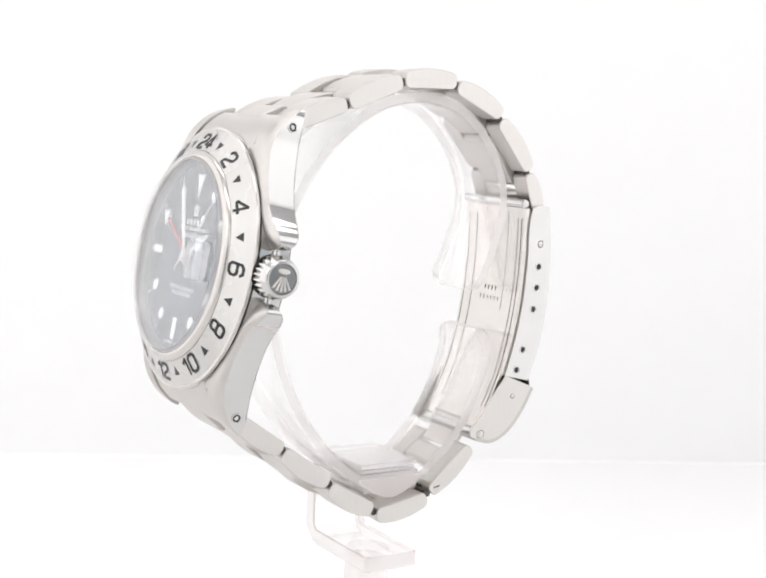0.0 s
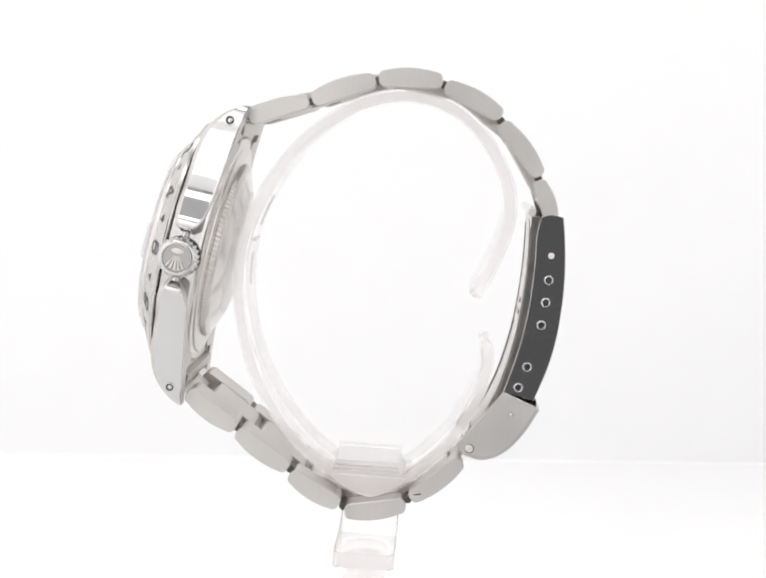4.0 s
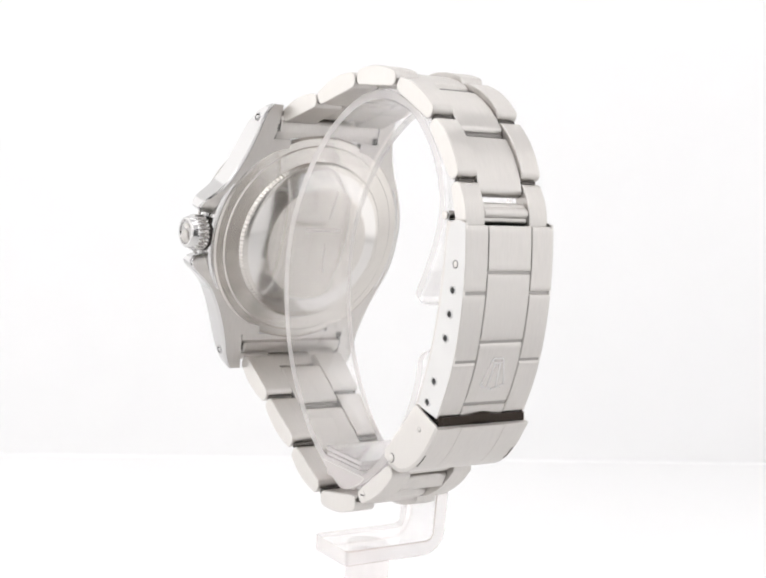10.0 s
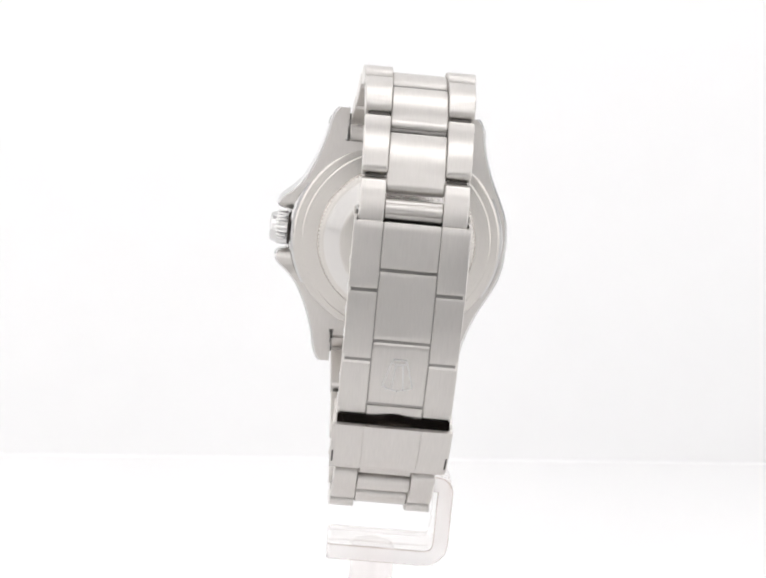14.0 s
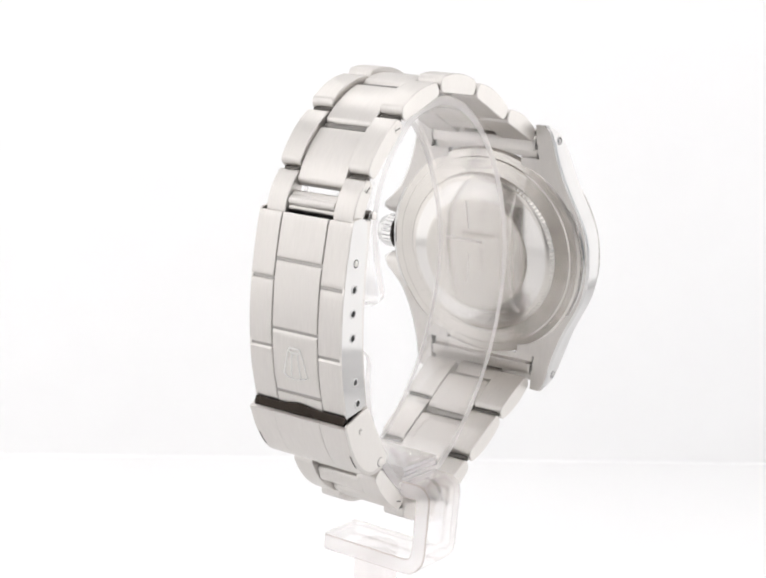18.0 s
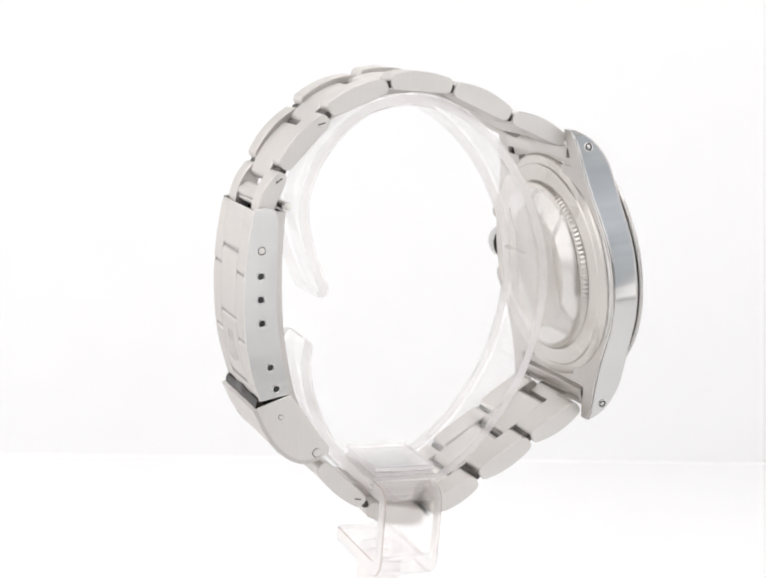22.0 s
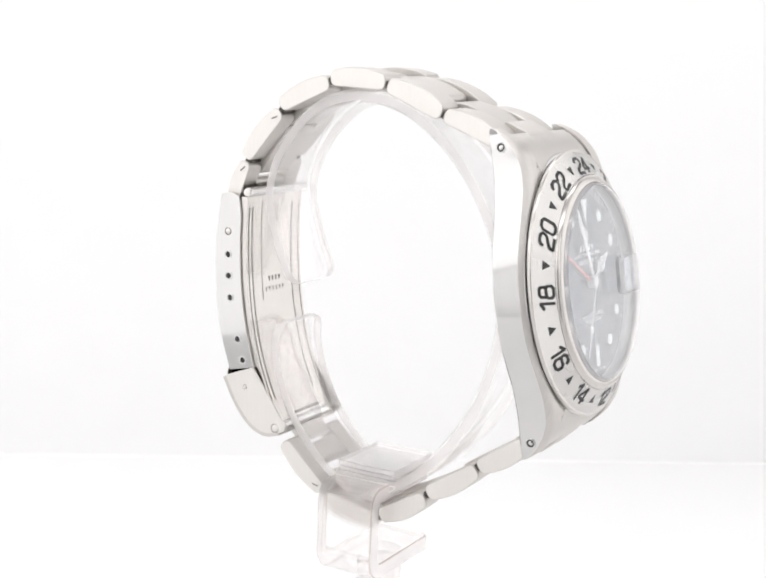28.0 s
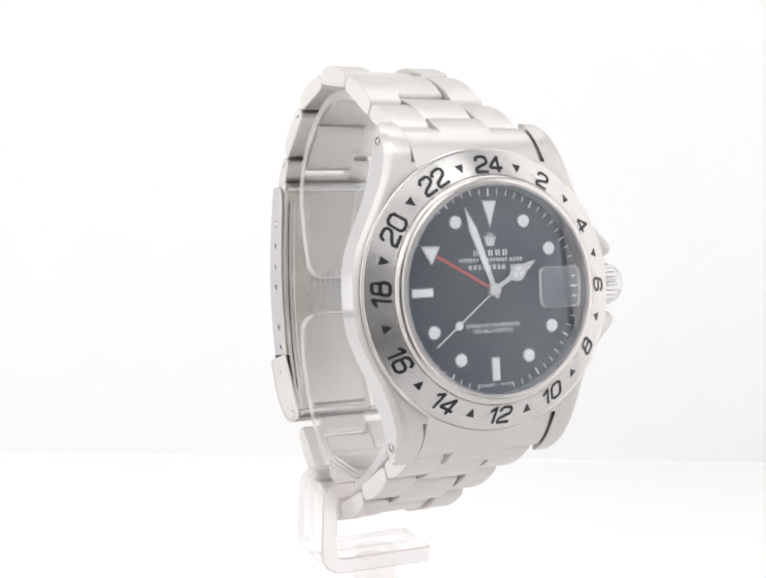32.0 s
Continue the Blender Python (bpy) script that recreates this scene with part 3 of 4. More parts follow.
def crystal_piece():
    bm = bmesh.new()
    lathe(bm, [(0.0, 6.95), (14.05, 6.95), (14.05, 7.9), (13.8, 8.12), (0.0, 8.15)], on_case, 128)
    # Whitened rim faces paint the brightness of the crystal's polished edge.
    for f in bm.faces:
        if len(f.verts) == 4 and abs((f.calc_center_median() - CASE_MID).dot(N_AXIS) - 7.75) < 0.45:
            r = (f.calc_center_median() - CASE_MID - N_AXIS * 7.5).length
            f.material_index = 1 if r > 13.7 else 0
    ob = part("crystal", bm, [CRYSTAL, ACRYLIC_EDGE], watch, "clear flat sapphire crystal", 20)
    ob.visible_shadow = False
    mid, hw, hh, rad = 8.9, 2.95, 2.75, 0.9
    outline = []
    for cx, cy, a0 in ((hw - rad, hh - rad, 0), (rad - hw, hh - rad, 90), (rad - hw, rad - hh, 180), (hw - rad, rad - hh, 270)):
        outline += [(cx + rad * math.cos(radians(a0 + k * 15)), cy + rad * math.sin(radians(a0 + k * 15))) for k in range(7)]
    outline = [(mid + x * (1 + 0.1 * (1 - (y / hh) ** 2)), y) for x, y in outline]
    bm = bmesh.new()
    rows = [[on_case(x, y, 8.17) for x, y in outline]]
    for k in (1.0, 0.97, 0.9, 0.8, 0.7, 0.6, 0.5, 0.4, 0.3, 0.2, 0.1, 0.02):
        rows.append([on_case(mid + (x - mid) * k, y * k, 8.75 + 0.7 * (1 - k * k)) for x, y in outline])
    # Whitened sides paint a bright outline round the lens.
    for k, f in enumerate(ring_strip(bm, rows)):
        f.material_index = 1 if k < 2 * len(outline) else 0
    lens = part("date_magnifier", bm, [LENS, ACRYLIC_EDGE], ob, "domed magnifying lens over the date", 25)
    lens.visible_shadow = False


def caseback_piece():
    bm = bmesh.new()
    lathe(bm, [(0.0, -0.6), (18.2, -0.6), (18.15, -0.95), (17.8, -1.2), (16.6, -1.32), (16.4, -1.5), (14.2, -1.72), (13.85, -1.76), (13.45, -2.38), (13.2, -2.55), (12.7, -2.72), (9.9, -3.75), (9.4, -3.82), (0.0, -3.9)], on_case, 128)
    for f in bm.faces:
        q = f.calc_center_median() - CASE_MID
        if 9.8 < (q - N_AXIS * q.dot(N_AXIS)).length < 12.8:
            f.material_index = 1
    ob = part("caseback", bm, [BACK_STEEL, BACK_POLISH], watch, "plain domed screw-down steel caseback", 24)
    bm = bmesh.new()
    rows, steps, teeth = [], 720, 120
    for r, n, wave in ((13.4, -1.4, 0), (13.95, -1.72, 0), (13.9, -1.85, 0.085), (13.62, -2.3, 0.085), (13.5, -2.42, 0.01), (13.2, -2.5, 0)):
        rows.append([on_case(*[c * (r + wave * math.cos(2 * math.pi * i * teeth / steps)) for c in (math.cos(2 * math.pi * i / steps), math.sin(2 * math.pi * i / steps))], n) for i in range(steps)])
    ring_strip(bm, rows, caps=False)
    tagged(part("coin_edge", bm, BACK_STEEL, ob, "fine coin-edge fluting"), kind="stuff")


def end_link(s):
    bm = bmesh.new()
    prof = [(16.4, 4.1), (17.2, 3.75), (18.4, 3.2), (19.5, 2.55), (20.5, 1.75), (21.4, 0.8), (22.1, -0.15), (22.15, -0.5), (21.9, -0.8), (21.0, -0.9), (20.6, -1.7), (19.9, -2.0), (18.6, -2.0), (18.5, -0.9), (16.4, -0.6)]
    prism(bm, [(s * v, n) for v, n in prof], -9.72, 9.72, 0.14, put=on_case)
    ob = part("end_link", bm, BRUSHED, watch, "curved brushed end link between the lugs", 30)
    # Dark fillers paint the shade of the gaps beside the lugs.
    for x in (-9.95, 9.95):
        bm = bmesh.new()
        prism(bm, [(s * v, n) for v, n in inset(prof, 0.3)], x - 0.22, x + 0.22, 0.02, put=on_case)
        part("seam", bm, SEAM, ob, "dark filler painted as the shaded gap beside the lug")
    bm = bmesh.new()
    prof = [(20.9, 1.2), (21.7, 0.48), (22.4, -0.35), (23.0, -1.3), (23.95, -2.7), (24.0, -3.3), (23.4, -3.9), (22.2, -3.6), (21.2, -1.8), (20.8, 0.0)]
    prism(bm, [(s * v, n) for v, n in prof], -4.1, 4.1, 0.12, put=on_case)
    part("centre_tab", bm, BRUSHED, ob)
    for x in (-1.8, 1.8):
        bm = bmesh.new()
        prism(bm, [(s * 20.95, -0.9), (s * 21.15, -0.9), (s * 21.15, -0.98), (s * 20.95, -0.98)], x - 1.7, x + 1.7, 0.02, put=on_case)
        part("slot", bm, RECESS, ob)


# chord ends of the links in the loop's plane, half width, half thickness
LINKS = [((-22.3, 11.1), (-13.5, 14.3), 9.75, 9.3, 1.32), ((-13.0, 14.45), (-3.8, 18.0), 9.2, 8.75, 1.4), ((-3.3, 18.25), (6.25, 18.45), 8.65, 8.25, 1.4),
         ((6.7, 17.85), (15.35, 13.8), 8.15, 7.85, 1.35), ((15.5, 12.8), (21.75, 5.3), 7.8, 7.6, 1.3), ((21.7, 4.6), (24.3, -2.6), 7.55, 7.5, 1.2),
         ((-29.6, -31.05), (-22.0, -36.2), 9.75, 9.2, 1.4), ((-21.7, -36.7), (-13.65, -42.05), 9.1, 8.65, 1.4), ((-13.3, -43.0), (-5.5, -47.4), 8.5, 8.2, 1.4),
         ((-4.5, -48.5), (4.8, -46.8), 8.1, 7.85, 1.4), ((5.55, -45.75), (13.0, -39.3), 7.75, 7.6, 1.3)]
LOOP_MID = Vector((0.0, -15.0))


def link_outline(length, half, bulge):
    """A link from the side: flat run, round ends, the outer face slightly domed."""
    half, bulge = half - 0.14, bulge + 0.3
    pts, r = [], half * 0.8
    for cx, cy, a0 in ((length / 2 - r, half - r, 0), (r - length / 2, half - r, 90), (r - length / 2, r - half, 180), (length / 2 - r, r - half, 270)):
        pts += [(cx + r * math.cos(radians(a0 + k * 18)), cy + r * math.sin(radians(a0 + k * 18))) for k in range(6)]
        if a0 == 0:
            pts += [(cx * f, half + bulge * (1 - f * f)) for f in (0.8, 0.55, 0.3, 0.0, -0.3, -0.55, -0.8)]
    return pts


def bracelet():
    frames = []
    for a, b, wa, wb, half in LINKS:
        a, b = Vector(a), Vector(b)
        t = (b - a).normalized()
        n = Vector((-t.y, t.x))
        mid = (a + b) / 2
        if n.dot(mid - LOOP_MID) < 0:
            n = -n
        frames.append((mid, t, n, (b - a).length))
    for i, ((a, b, wa, wb, half), (mid, t, n, length)) in enumerate(zip(LINKS, frames)):
        link = tagged(new("bracelet_link"), "three-piece brushed steel bracelet link")
        link.parent = watch
        for s in (-1, 1):
            bm = bmesh.new()
            outline = link_outline(length + 0.04, half, 0.22)
            small = inset(outline, 0.12)
            rows = []
            for f, o in ((0, small), (0.16, outline), (1, outline), (2, small)):
                row = []
                for u, w in o:
                    edge = wa + (wb - wa) * (u / length + 0.5)
                    x = {0: 4.1, 0.16: 4.22, 1: edge - 0.12, 2: edge}[f]
                    p = mid + t * u + n * w
                    row.append(Vector((s * x, p.x, p.y)))
                rows.append(row)
            made = ring_strip(bm, rows)
            made[-1].material_index = 1
            part("outer_piece", bm, [BRUSHED, FLANK], link, "", 30)
            if i == 10 or (i in (4, 5) and s < 0):
                q = mid + t * (half - length / 2)
                w = wa
                bm = bmesh.new()
                rod(bm, q.x, q.y, s * w - 0.08, s * w + 0.08, 0.62, 20, ch=0.05)
                sc = part("link_screw", bm, FLANK, link, "slotted steel screw head")
                bm = bmesh.new()
                d = (t + n * 0.6).normalized()
                e = Vector((-d.y, d.x)) * 0.09
                poly = [tuple(q + d * k * 0.55 + e * m) for k, m in ((-1, -1), (1, -1), (1, 1), (-1, 1))]
                prism(bm, poly, *sorted((s * w - 0.05 * s, s * w + 0.1 * s)), 0.01)
                part("slot", bm, RECESS, sc)
        # centre piece, set on towards the clasp
        turn_to = frames[i + 1] if i not in (5, 10) else None
        shift = 0.24 * length
        tt, nn, cl, c = t, n, length * 0.42, mid + t * (0.08 * length)
        if turn_to:
            end = turn_to[0] - turn_to[1] * (turn_to[3] / 2 - shift)
            c = (mid + t * (shift - length / 2) + end) / 2
            tt = (end - (mid + t * (shift - length / 2))).normalized()
            nn = Vector((-tt.y, tt.x)) if Vector((-tt.y, tt.x)).dot(n) > 0 else Vector((tt.y, -tt.x))
            cl = (end - (mid + t * (shift - length / 2))).length - (0.62 if i in (3, 4, 9) else 1.0)
            if i == 4:
                cl *= 0.97
                c = c - tt * 0.1
        bm = bmesh.new()
        outline = link_outline(cl, half * 0.94, 0.2)
        poly = [tuple(c + tt * u + nn * w) for u, w in outline]
        prism(bm, poly, -4.02, 4.02, 0.12)
        part("centre_piece", bm, BRUSHED, link, "", 30)
        # A dark bar between centre pieces is added as the joint's shade.
        if turn_to and i not in (4, 9):
            e = c + tt * (cl / 2 + 0.2) - nn * 0.15
            bm = bmesh.new()
            rod(bm, e.x, e.y, -4.0, 4.0, half * 0.5, 12)
            part("hinge_pin", bm, SEAM, link, "dark bar added as shade in the joint")
        # Dark bars between outer pieces paint the shade of the joint.
        if turn_to:
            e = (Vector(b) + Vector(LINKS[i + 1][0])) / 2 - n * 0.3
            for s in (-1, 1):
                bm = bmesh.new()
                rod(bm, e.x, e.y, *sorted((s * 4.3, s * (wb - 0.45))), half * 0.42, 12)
                part("hinge_tube", bm, JOINT, link, "dark bar painting the shade between outer pieces")


# ---- folding clasp ----
COVER = smooth_path([(25.55, 0.2), (26.1, -3.5), (26.5, -8.0), (26.55, -13.0), (26.1, -18.5), (25.1, -23.5), (23.3, -28.9)], 8)
INNER = smooth_path([(22.3, -0.9), (21.85, -4.0), (21.9, -8.0), (21.5, -14.8), (20.45, -21.1), (18.6, -27.9)], 8)
PIN_HOLES = [(24.15, -10.3), (23.95, -13.7), (23.55, -17.2), (21.9, -23.75), (20.8, -27.0)]


def clasp():
    ob = tagged(new("clasp_cover"), "brushed folding clasp cover with link-like panels")
    ob.parent = watch
    # Plate under the panels is darkened, painting the shade in the grooves.
    bm = bmesh.new()
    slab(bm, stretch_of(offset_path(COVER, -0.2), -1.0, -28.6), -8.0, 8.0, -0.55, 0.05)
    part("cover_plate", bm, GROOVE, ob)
    cuts_mid, cuts_side = (-0.75, -7.5, -17.45, -26.9), (-0.75, -10.4, -20.3, -28.7)
    for xa, xb, cuts in ((-3.92, 3.92, cuts_mid), (-8.08, -4.06, cuts_side), (4.06, 8.08, cuts_side)):
        for za, zb in zip(cuts, cuts[1:]):
            bm = bmesh.new()
            path = stretch_of(COVER, za - 0.16, zb + 0.18)
            low = offset_path(path, -0.26)
            path = [low[0], path[0] + Vector((-0.1, -0.12)), path[0] + Vector((-0.02, -0.36)), *[q for q in path if za - 0.7 > q.y > zb + 0.75], path[-1] + Vector((0.03, 0.42)), path[-1] + Vector((-0.06, 0.14)), low[-1]]
            slab(bm, path, xa, xb, -0.5, 0.09)
            part("clasp_panel", bm, BRUSHED, ob, "", 30)
    bm = bmesh.new()
    slab(bm, stretch_of(offset_path(COVER, -0.06), -27.1, -28.7), -3.92, 3.92, -0.3, 0.08)
    part("clasp_panel", bm, BRUSHED, ob)
    # raised emblem on the lowest middle panel
    bm = bmesh.new()

    def put(a, b, h):
        z = -22.4 + b
        k = [p for p in COVER if p.y >= z][-1], [p for p in COVER if p.y <= z][0]
        f = 0 if k[0].y == k[1].y else (k[0].y - z) / (k[0].y - k[1].y)
        return Vector((-a, k[0].x + (k[1].x - k[0].x) * f + h, z))
    strokes(bm, [[(-0.95, 1.9), (-0.7, 2.2), (0.7, 2.2), (0.95, 1.9), (0.6, 1.6), (-0.6, 1.6), (-0.95, 1.9)], [(-1.0, 1.8), (-1.9, -1.3)], [(1.0, 1.8), (1.9, -1.3)],
                 [(-0.45, 1.4), (-0.75, -1.7)], [(0.45, 1.4), (0.75, -1.7)], [(-1.9, -1.3), (-1.3, -1.6), (-0.75, -1.7), (0.0, -1.9), (0.75, -1.7), (1.3, -1.6), (1.9, -1.3)]], 0.2, lambda a, b, h: put(a * 1.1, b * 1.15, h), 0.08)
    part("emblem", bm, POLISHED, ob, "plain embossed bell-shaped emblem")
    outer, inner = stretch_of(COVER, -0.3, -29.0), INNER
    for s in (-1, 1):
        bm = bmesh.new()
        top = [(25.0, -0.55), (24.0, -0.35), (23.1, -0.55)]
        poly = [tuple(p + Vector((-0.03, 0))) for p in outer[1:]] + [tuple(p) for p in reversed(inner)] + top[::-1]
        for f in prism(bm, poly, *sorted((s * 7.72, s * 8.1)), 0.06)[:-2]:
            f.material_index = 1
        side = part("side_wall", bm, [POLISHED, FLANK], ob, "polished side wall with adjustment holes", 25)
        for k, (y, z) in enumerate([(24.25, -6.6)] + PIN_HOLES):
            bm = bmesh.new()
            if k == 0:
                rod(bm, y, z, s * 8.05 - 0.2, s * 8.05 + 0.2, 0.48, 20, ch=0.14)
                part("pin_end", bm, FLANK, side, "round spring pin end")
                # A thin dark disc outlines the pin.
                bm = bmesh.new()
                rod(bm, y, z, s * 8.1 - 0.015, s * 8.1 + 0.015, 0.6, 20, ch=0.005)
                part("pin_seat", bm, RECESS, ob, "dark disc round the pin")
                continue
            # Slightly proud dark disc paints the shade inside the hole.
            rod(bm, y, z, s * 8.1 - 0.02, s * 8.1 + 0.02, 0.5, 20, ch=0.01)
            hole = part("adjustment_hole", bm, HOLE_DARK, ob, "dark round adjustment hole")
            bm = bmesh.new()
            lathe(bm, [(0.44, -0.05), (0.72, -0.05), (0.7, 0.04), (0.6, 0.09), (0.5, 0.07), (0.44, 0.0)], lambda a, b, h, y=y, z=z, s=s: Vector((s * (8.1 + h), y + a, z + b)), 20, close=True)
            part("hole_rim", bm, POLISHED, hole)
    # flip lock
    flip = tagged(new("flip_lock"), "brushed fold-over safety lock with a raised lip")
    flip.parent = watch
    fpath = smooth_path([(24.25, -30.2), (23.7, -31.2), (22.4, -33.6), (20.4, -36.2), (18.2, -37.9), (15.8, -38.6), (13.2, -38.0)], 8)
    for xa, xb in ((-8.5, -4.1), (-4.04, 4.04), (4.1, 8.5)):
        bm = bmesh.new()
        slab(bm, fpath, xa, xb, -0.6, 0.05)
        part("lock_panel", bm, BRUSHED, flip, "", 30)
    bm = bmesh.new()
    slab(bm, offset_path(fpath, -0.07)[1:], -8.3, 8.3, -0.45, 0.03)
    part("lock_plate", bm, BRUSHED, flip)
    for s in (-1, 1):
        bm = bmesh.new()
        poly = [(18.6, -27.8), (23.5, -29.7)] + [tuple(p) for p in offset_path(fpath, -0.3)[2:]] + [(12.2, -37.2), (12.0, -36.2), (13.0, -35.2)]
        prism(bm, poly, *sorted((s * 8.05, s * 8.47)), 0.06)
        side = part("lock_side", bm, FLANK, flip, "", 25)
        bm = bmesh.new()
        rod(bm, 20.0, -31.2, s * 8.47 - 0.2, s * 8.47 + 0.16, 0.33, 18, ch=0.14)
        part("pin_end", bm, FLANK, side)
        bm = bmesh.new()
        rod(bm, 14.0, -36.95, s * 8.47 - 0.2, s * 8.47 + 0.24, 0.6, 20, ch=0.16)
        part("pin_end", bm, FLANK, side)
    # Thin dark discs outline the lock's pins.
    for s in (-1, 1):
        for y, z, r in ((20.0, -31.2, 0.4), (14.0, -36.95, 0.72)):
            bm = bmesh.new()
            rod(bm, y, z, s * 8.47 - 0.015, s * 8.47 + 0.015, r, 20, ch=0.005)
            part("pin_seat", bm, RECESS, flip, "dark disc round the pin")
    for x in (-8.3, 8.05):
        bm = bmesh.new()
        slab(bm, offset_path(stretch_of(fpath, -34.6, -36.7), 0.03), x, x + 0.25, -0.3, 0.02)
        part("slot", bm, RECESS, flip, "narrow dark slot")
    # dark wavy bar that paints the shadow gap behind the lip
    bm = bmesh.new()
    wave = [(-7.95 + 0.53 * k, math.exp(-((-7.95 + 0.53 * k) / 1.9) ** 2)) for k in range(31)]
    rows = []
    for y, z, lift in ((22.9, -28.6, 0.3), (23.55, -28.68, 0.45), (23.72, -29.2, 0.2), (23.75, -29.8, 0.0), (23.3, -30.5, -0.3), (22.7, -30.4, 0.0)):
        rows.append([Vector((x, y + 0.08 * w, z + lift * w)) for x, w in wave])
    ring_strip(bm, [list(r) for r in zip(*rows)])
    part("lock_recess", bm, LIP_SHADE, flip, "dark wavy bar painted as the shadow gap at the lock lip")
    # inner blades and hinge tubes
    blade = tagged(new("clasp_blade"), "thin polished folding blades inside the clasp")
    blade.parent = watch
    b1 = smooth_path([(21.4, -0.9), (21.5, -6.0), (21.3, -12.0), (20.5, -19.0), (18.9, -26.0), (16.8, -31.5), (14.3, -36.4)], 6)
    on_blade = offset_path(b1, -0.46)
    bm = bmesh.new()
    slab(bm, offset_path(b1, 0.7), -7.72, 7.72, -1.2, 0.02)
    part("outer_blade", bm, SATIN, blade)
    for xa, xb in ((-6.2, -4.9), (4.9, 6.2)):
        bm = bmesh.new()
        slab(bm, on_blade[2:-4], xa, xb, -0.2, 0.1)
        part("blade_rail", bm, SATIN, blade)
    # Raised dark strips paint the shade of gaps along the blade.
    for x in (-7.1, 7.1):
        bm = bmesh.new()
        slab(bm, on_blade[2:-4], x - 0.11, x + 0.11, -0.06, 0.02)
        part("blade_gap", bm, RECESS, blade, "dark strip painted as a shaded gap beside the blade")
    # Dark strip paints a line of shade across the hinge.
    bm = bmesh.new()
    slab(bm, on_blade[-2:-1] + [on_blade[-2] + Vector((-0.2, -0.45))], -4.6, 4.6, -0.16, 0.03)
    part("hinge_shade", bm, GROOVE, blade, "dark strip painted as shade over the hinge")
    knuckle = [Vector((15.0, -35.2)), Vector((14.1, -36.0)), Vector((13.2, -37.3)), Vector((12.2, -38.6)), Vector((11.3, -39.7))]
    bm = bmesh.new()
    slab(bm, smooth_path(knuckle, 3), -4.05, 4.05, 1.1, 0.25)
    part("end_knuckle", bm, BRUSHED, blade, "rounded centre piece that joins the last link", 30)
    bm = bmesh.new()
    slab(bm, [Vector((13.15, -37.22)), Vector((12.95, -37.5))], -4.0, 4.0, 0.3, 0.02)
    part("knuckle_joint", bm, SEAM, blade, "dark joint line across the knuckle")
    bm = bmesh.new()
    slab(bm, [p for p in on_blade[1:] if p.y > -18.5], -3.6, 3.6, -0.13, 0.05)
    part("inner_blade", bm, SATIN, blade)
    for z, count in ((-14.9, 4), (-16.6, 6)):
        bm = bmesh.new()
        y0 = min(on_blade, key=lambda p: abs(p.y - z)).x - 0.12
        for k in range(count):
            x = (k - (count - 1) / 2) * 0.95
            prism(bm, [(y0, z), (y0, z + 0.75), (y0 - 0.04, z + 0.75), (y0 - 0.04, z)], x - 0.3, x + 0.3, 0.01)
        part("stamped_bars", bm, SATIN, blade, "row of small stamped marks")
    for y, z, w, r in ((20.8, -0.15, 7.9, 0.72), (13.9, -36.9, 8.3, 0.7)):
        bm = bmesh.new()
        rod(bm, y, z, -w, w, r, 20)
        t = part("hinge_tube", bm, POLISHED, blade)
        for s in (-1, 1):
            bm = bmesh.new()
            rod(bm, y, z, s * (w + 0.18) - 0.14, s * (w + 0.18) + 0.14, r * 0.85, 20, ch=0.08)
            part("pin_end", bm, FLANK, t)
    bm = bmesh.new()
    rod(bm, 23.0, 1.1, -4.2, 4.2, 0.34, 16)
    part("spring_bar", bm, POLISHED, blade, "thin steel spring bar")


case_body()
crown_piece()
bezel_piece()
dial_piece()
MINUTE, SECOND = pointers()
crystal_piece()
caseback_piece()
end_link(1)
end_link(-1)
bracelet()
clasp()

# ---- the clear stand ----
stand = thing("display_stand", "clear acrylic open-ring watch stand on a bent bracket and round stem", "stand")
LEAN = Matrix.Rotation(radians(-1.8136), 4, "Y") @ Matrix.Translation((-1.906, 0, 0))


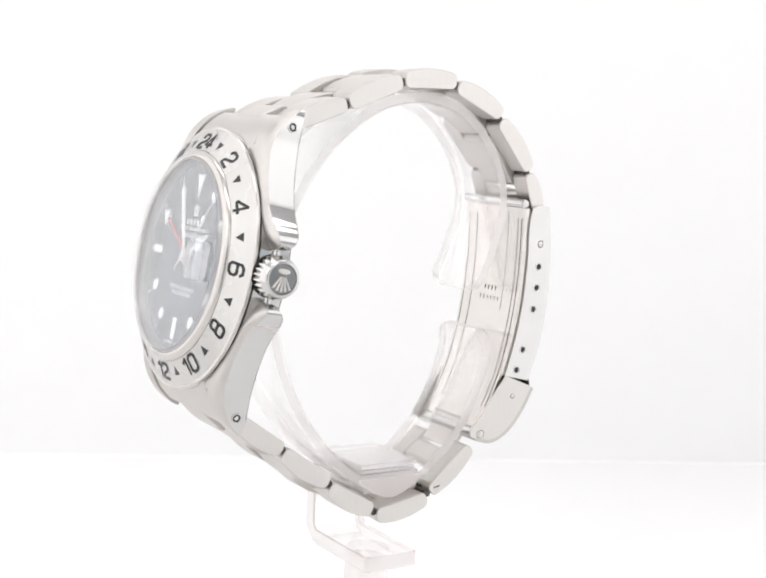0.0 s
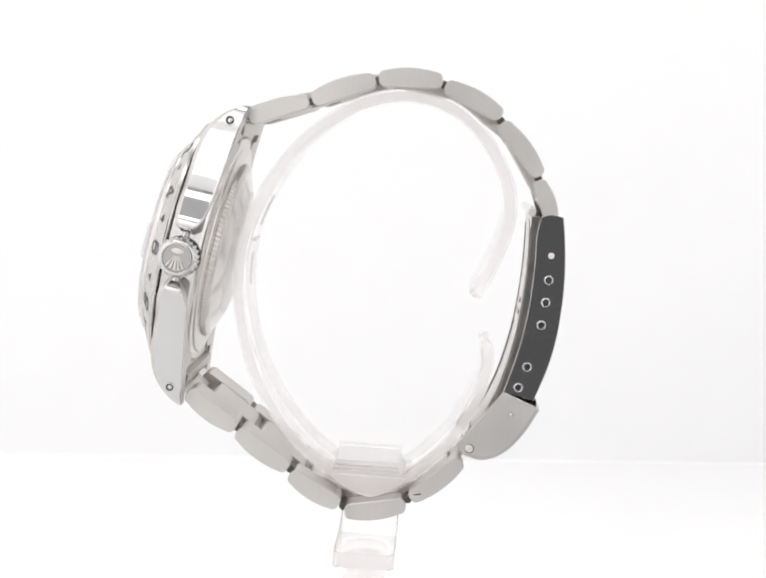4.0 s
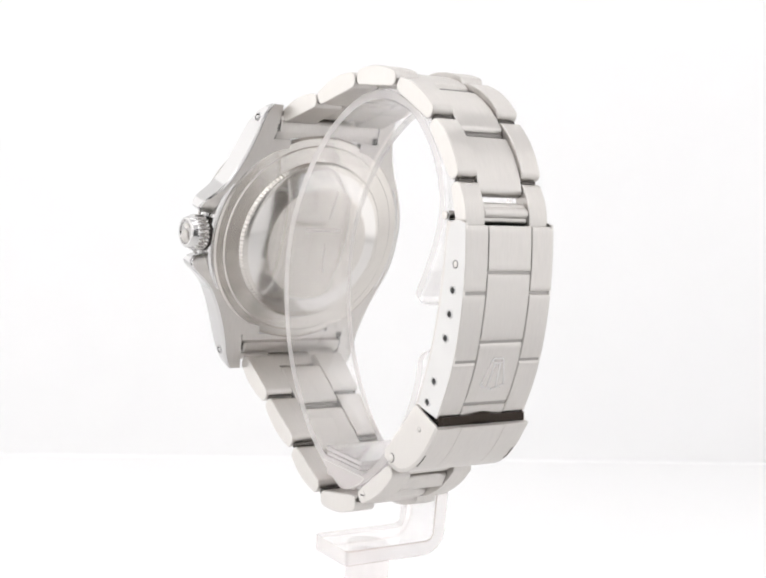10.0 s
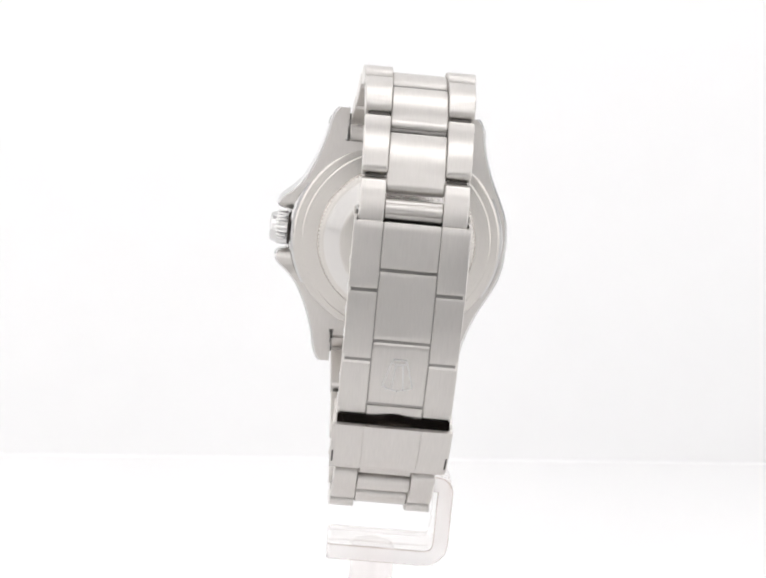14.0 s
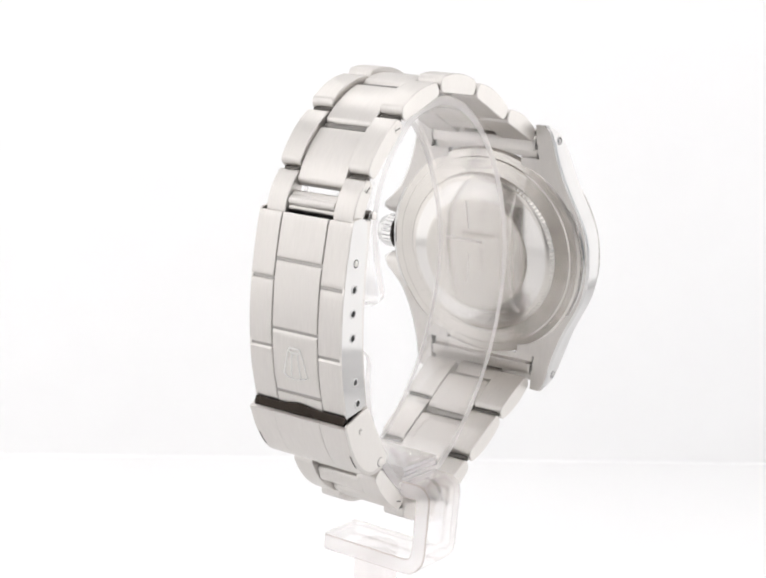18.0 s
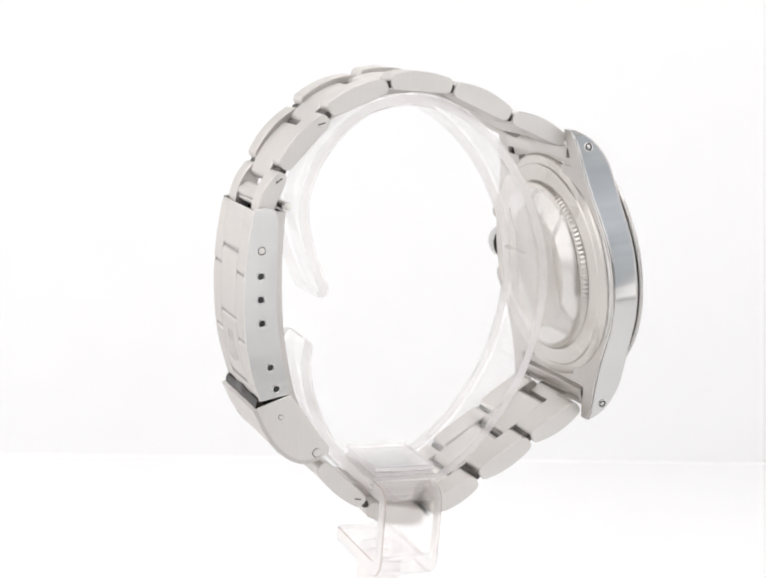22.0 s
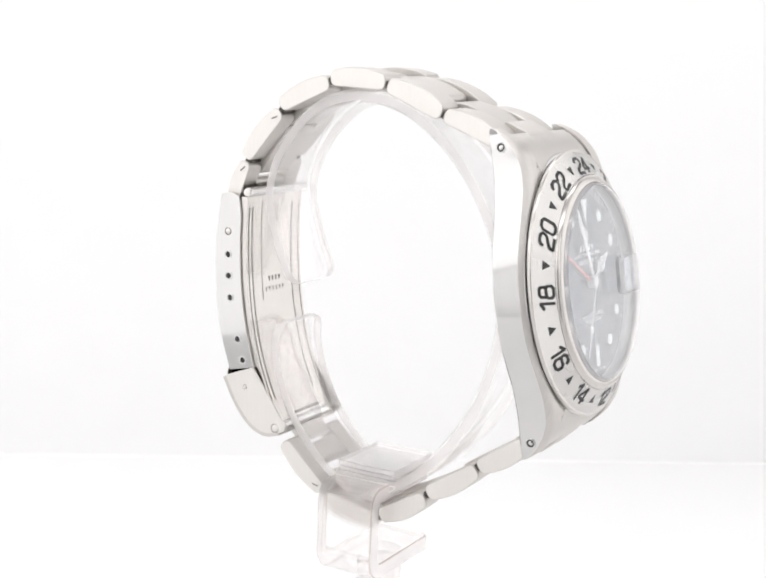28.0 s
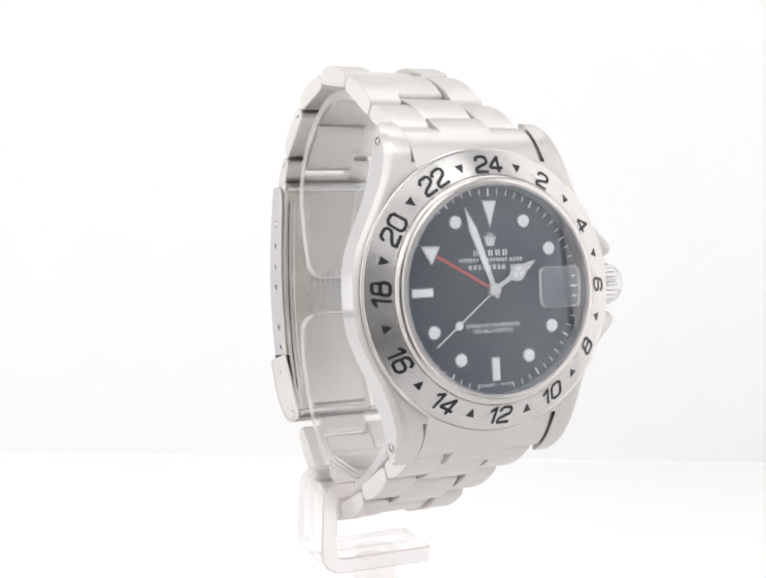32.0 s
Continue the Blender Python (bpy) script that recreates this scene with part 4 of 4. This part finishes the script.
def stand_parts():
    outer = smooth_path([(14.0, -14.6), (16.4, -9.5), (18.4, -3.5), (18.7, 1.0), (17.6, 5.2), (15.4, 9.2), (12.0, 13.0), (7.8, 15.7), (1.2, 16.95), (-6, 15.4), (-13, 10.7), (-18.5, 4.2), (-22.5, -4), (-24, -12),
                         (-23.1, -21), (-19.9, -30), (-13.9, -38.5), (-7, -44.0), (-1, -46.4), (5.5, -43.5), (11.8, -37.2), (15.6, -30), (17.0, -24), (16.3, -20.3)], 6)
    dense = []
    for k, (p, q) in enumerate(zip(outer, outer[1:])):
        parts_of = 4 if k < 5 or k > len(outer) - 7 else 1
        dense += [p + (q - p) * (m / parts_of) for m in range(parts_of)]
    dense.append(outer[-1])
    run = [0.0]
    for p, q in zip(dense, dense[1:]):
        run.append(run[-1] + (q - p).length)
    inner, rows = offset_path(dense, 2.0), []
    for p, q, s in zip(dense, inner, run):
        d = min(s, run[-1] - s)
        hw = 6.3 - 2.6 + math.sqrt(max(0.0, 2.6 ** 2 - max(0.0, 2.6 - d) ** 2))
        trim = 0.5 * (1 - min(1.0, d / 0.8)) ** 2
        n = (q - p).normalized()
        a, b = p + n * trim, q - n * trim
        rows.append([Vector((x, c.x, c.y)) for x, c in ((-hw, a + n * 0.35), (0.35 - hw, a), (hw - 0.35, a), (hw, a + n * 0.35), (hw, b - n * 0.35), (hw - 0.35, b), (0.35 - hw, b), (-hw, b - n * 0.35))])
    bm = bmesh.new()
    for k, f in enumerate(ring_strip(bm, rows)):
        f.material_index = 1 if k % 8 in (3, 7) or len(f.verts) > 4 else 0
    bm.transform(LEAN)
    parts = [part("open_ring", bm, [ACRYLIC, ACRYLIC_EDGE], stand, "clear bent acrylic ring open at the back", 30)]
    # thin raised lines on the ring's front
    for za, zb, xa, xb in ((0.2, -4.9, -0.1, 0.1), (-9.5, -15.0, -0.1, 0.1), (-6.9, -7.3, -2.6, 4.3)):
        bm = bmesh.new()
        run = offset_path(stretch_of([p for p in outer if p.x < -17 and p.y < 3], za, zb), 1.95)
        slab(bm, run, xa, xb, 0.22, 0.04)
        bm.transform(LEAN)
        parts.append(part("moulded_line", bm, ACRYLIC_EDGE, stand, "thin raised line on the ring"))
    for za, zb, grow in ((-41.3, -40.6, 0.0), (-42.0, -41.42, -0.25), (-42.75, -42.12, 0.3)):
        bm = bmesh.new()
        for k, f in enumerate(prism(bm, [(-6.6 - grow, za), (3.4 + grow, za), (3.4 + grow, zb), (-6.6 - grow, zb)], -6.3, 6.3, 0.08)):
            f.material_index = 0 if k < 12 and k % 4 in (0, 2) else 1
        bm.transform(LEAN)
        parts.append(part("top_plate", bm, [THICK_ACRYLIC, ACRYLIC_EDGE], stand, "clear acrylic plate glued inside the ring"))
    # the solid foot between the plates and the ring's lowest bend
    curve = [Vector((-6.9, -43.3)), Vector((-5.2, -44.55)), Vector((-3.3, -45.6)), Vector((-1.0, -46.2)), Vector((1.3, -45.5)), Vector((3.2, -44.3)), Vector((4.4, -43.3))]
    bm = bmesh.new()
    prism(bm, [(-6.9, -42.87), *[(p.x, p.y) for p in smooth_path(curve, 4)], (4.4, -42.87)], -6.42, 6.42, 0.1)
    for f in bm.faces:
        f.material_index = 1 if len(f.verts) > 4 else 0
    bm.transform(LEAN)
    parts.append(part("ring_foot", bm, [ACRYLIC_FOOT, ACRYLIC_EDGE], stand, "solid rounded acrylic foot under the plates"))
    # bracket: strip bent twice, round corners at its free end
    mid = [Vector((6.2, -43.95)), Vector((-9.0, -43.95))] + [Vector((-9.0 - 1.3 * math.sin(radians(a)), -45.25 + 1.3 * math.cos(radians(a)))) for a in (22, 45, 68, 90)]
    mid += [Vector((-10.3 + 2.5 * (1 - math.cos(radians(a))), -53.7 - 2.5 * math.sin(radians(a)))) for a in (0, 22, 45, 68, 90)]
    mid += [Vector((6.8 + 0.8 * math.sin(radians(a)), -56.2)) for a in (0, 20, 40, 60, 80, 90)]
    rows = []
    for k, p in enumerate(mid):
        t = (mid[min(k + 1, len(mid) - 1)] - mid[max(k - 1, 0)]).normalized()
        n = Vector((-t.y, t.x))
        d = max(0.0, p.x - 6.8) if k > 9 else 0.0
        hw = 4.8 - 0.8 + math.sqrt(max(0.0, 0.8 ** 2 - d ** 2))
        row = []
        for w, h in ((-hw, -1.05), (-hw + 0.2, -1.25), (hw - 0.2, -1.25), (hw, -1.05), (hw, 1.05), (hw - 0.2, 1.25), (-hw + 0.2, 1.25), (-hw, 1.05)):
            q = p + n * h
            row.append(Vector((q.x, -1.2 + w, q.y)))
        rows.append(row)
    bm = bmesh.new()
    # Chamfers take the tint that paints the refracted edge lines.
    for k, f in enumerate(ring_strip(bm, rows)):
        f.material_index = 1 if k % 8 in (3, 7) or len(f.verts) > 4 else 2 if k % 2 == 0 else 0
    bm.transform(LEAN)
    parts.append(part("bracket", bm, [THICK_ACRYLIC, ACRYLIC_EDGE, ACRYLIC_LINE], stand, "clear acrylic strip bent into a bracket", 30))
    bm = bmesh.new()
    lathe(bm, [(3.3, -99.9), (3.55, -99.7), (3.55, -57.9), (3.3, -57.62)], lambda a, b, h: Vector((0.1 + a, -1.2 + b, h)), 40)
    parts.append(part("stem", bm, ACRYLIC_EDGE, stand, "clear round acrylic stem"))
    for p in parts:
        p.visible_shadow = False


stand_parts()


# ---- what turns ----
def motions():
    angles = [(0.0, -57.49), (1.0, -66.02), (2.0, -74.37), (3.0, -82.87), (4.0, -91.82), (5.0, -101.11), (6.0, -109.78), (7.0, -118.43), (8.0, -127.13), (9.0, -135.72), (10.0, -144.31), (11.0, -152.87), (12.0, -161.31), (13.0, -169.68), (14.0, -178.13), (15.0, -186.61), (16.0, -195.18), (17.0, -203.82), (18.0, -212.41), (19.0, -221.02), (20.0, -229.6), (21.0, -238.23), (22.0, -246.78), (23.0, -255.29), (24.0, -263.55), (25.0, -271.83), (26.0, -280.61), (27.0, -289.89), (28.0, -298.73), (29.0, -307.21), (30.0, -315.78), (31.0, -324.43), (32.0, -333.04)]
    for ob, rest in ((watch, LEAN.copy()), (stand, Matrix.Identity(4))):
        rest.translation *= MM
        rows = []
        for t, a in angles:
            rows.append((t, Matrix.Translation((0, 0, FLOOR)) @ Matrix.Rotation(radians(a), 4, "Z") @ rest))
        walk(ob, rows)
    # the running pointers, turned clockwise about the dial's axis
    for ob, start, rate in ((MINUTE, -23.5, 0.1), (SECOND, 40.0, 6.0)):
        walk(ob, [(float(t), Matrix.Translation(CASE_MID * MM) @ Matrix.Rotation(-radians(start + rate * t), 4, N_AXIS)) for t in range(0, 33, 4)])


motions()
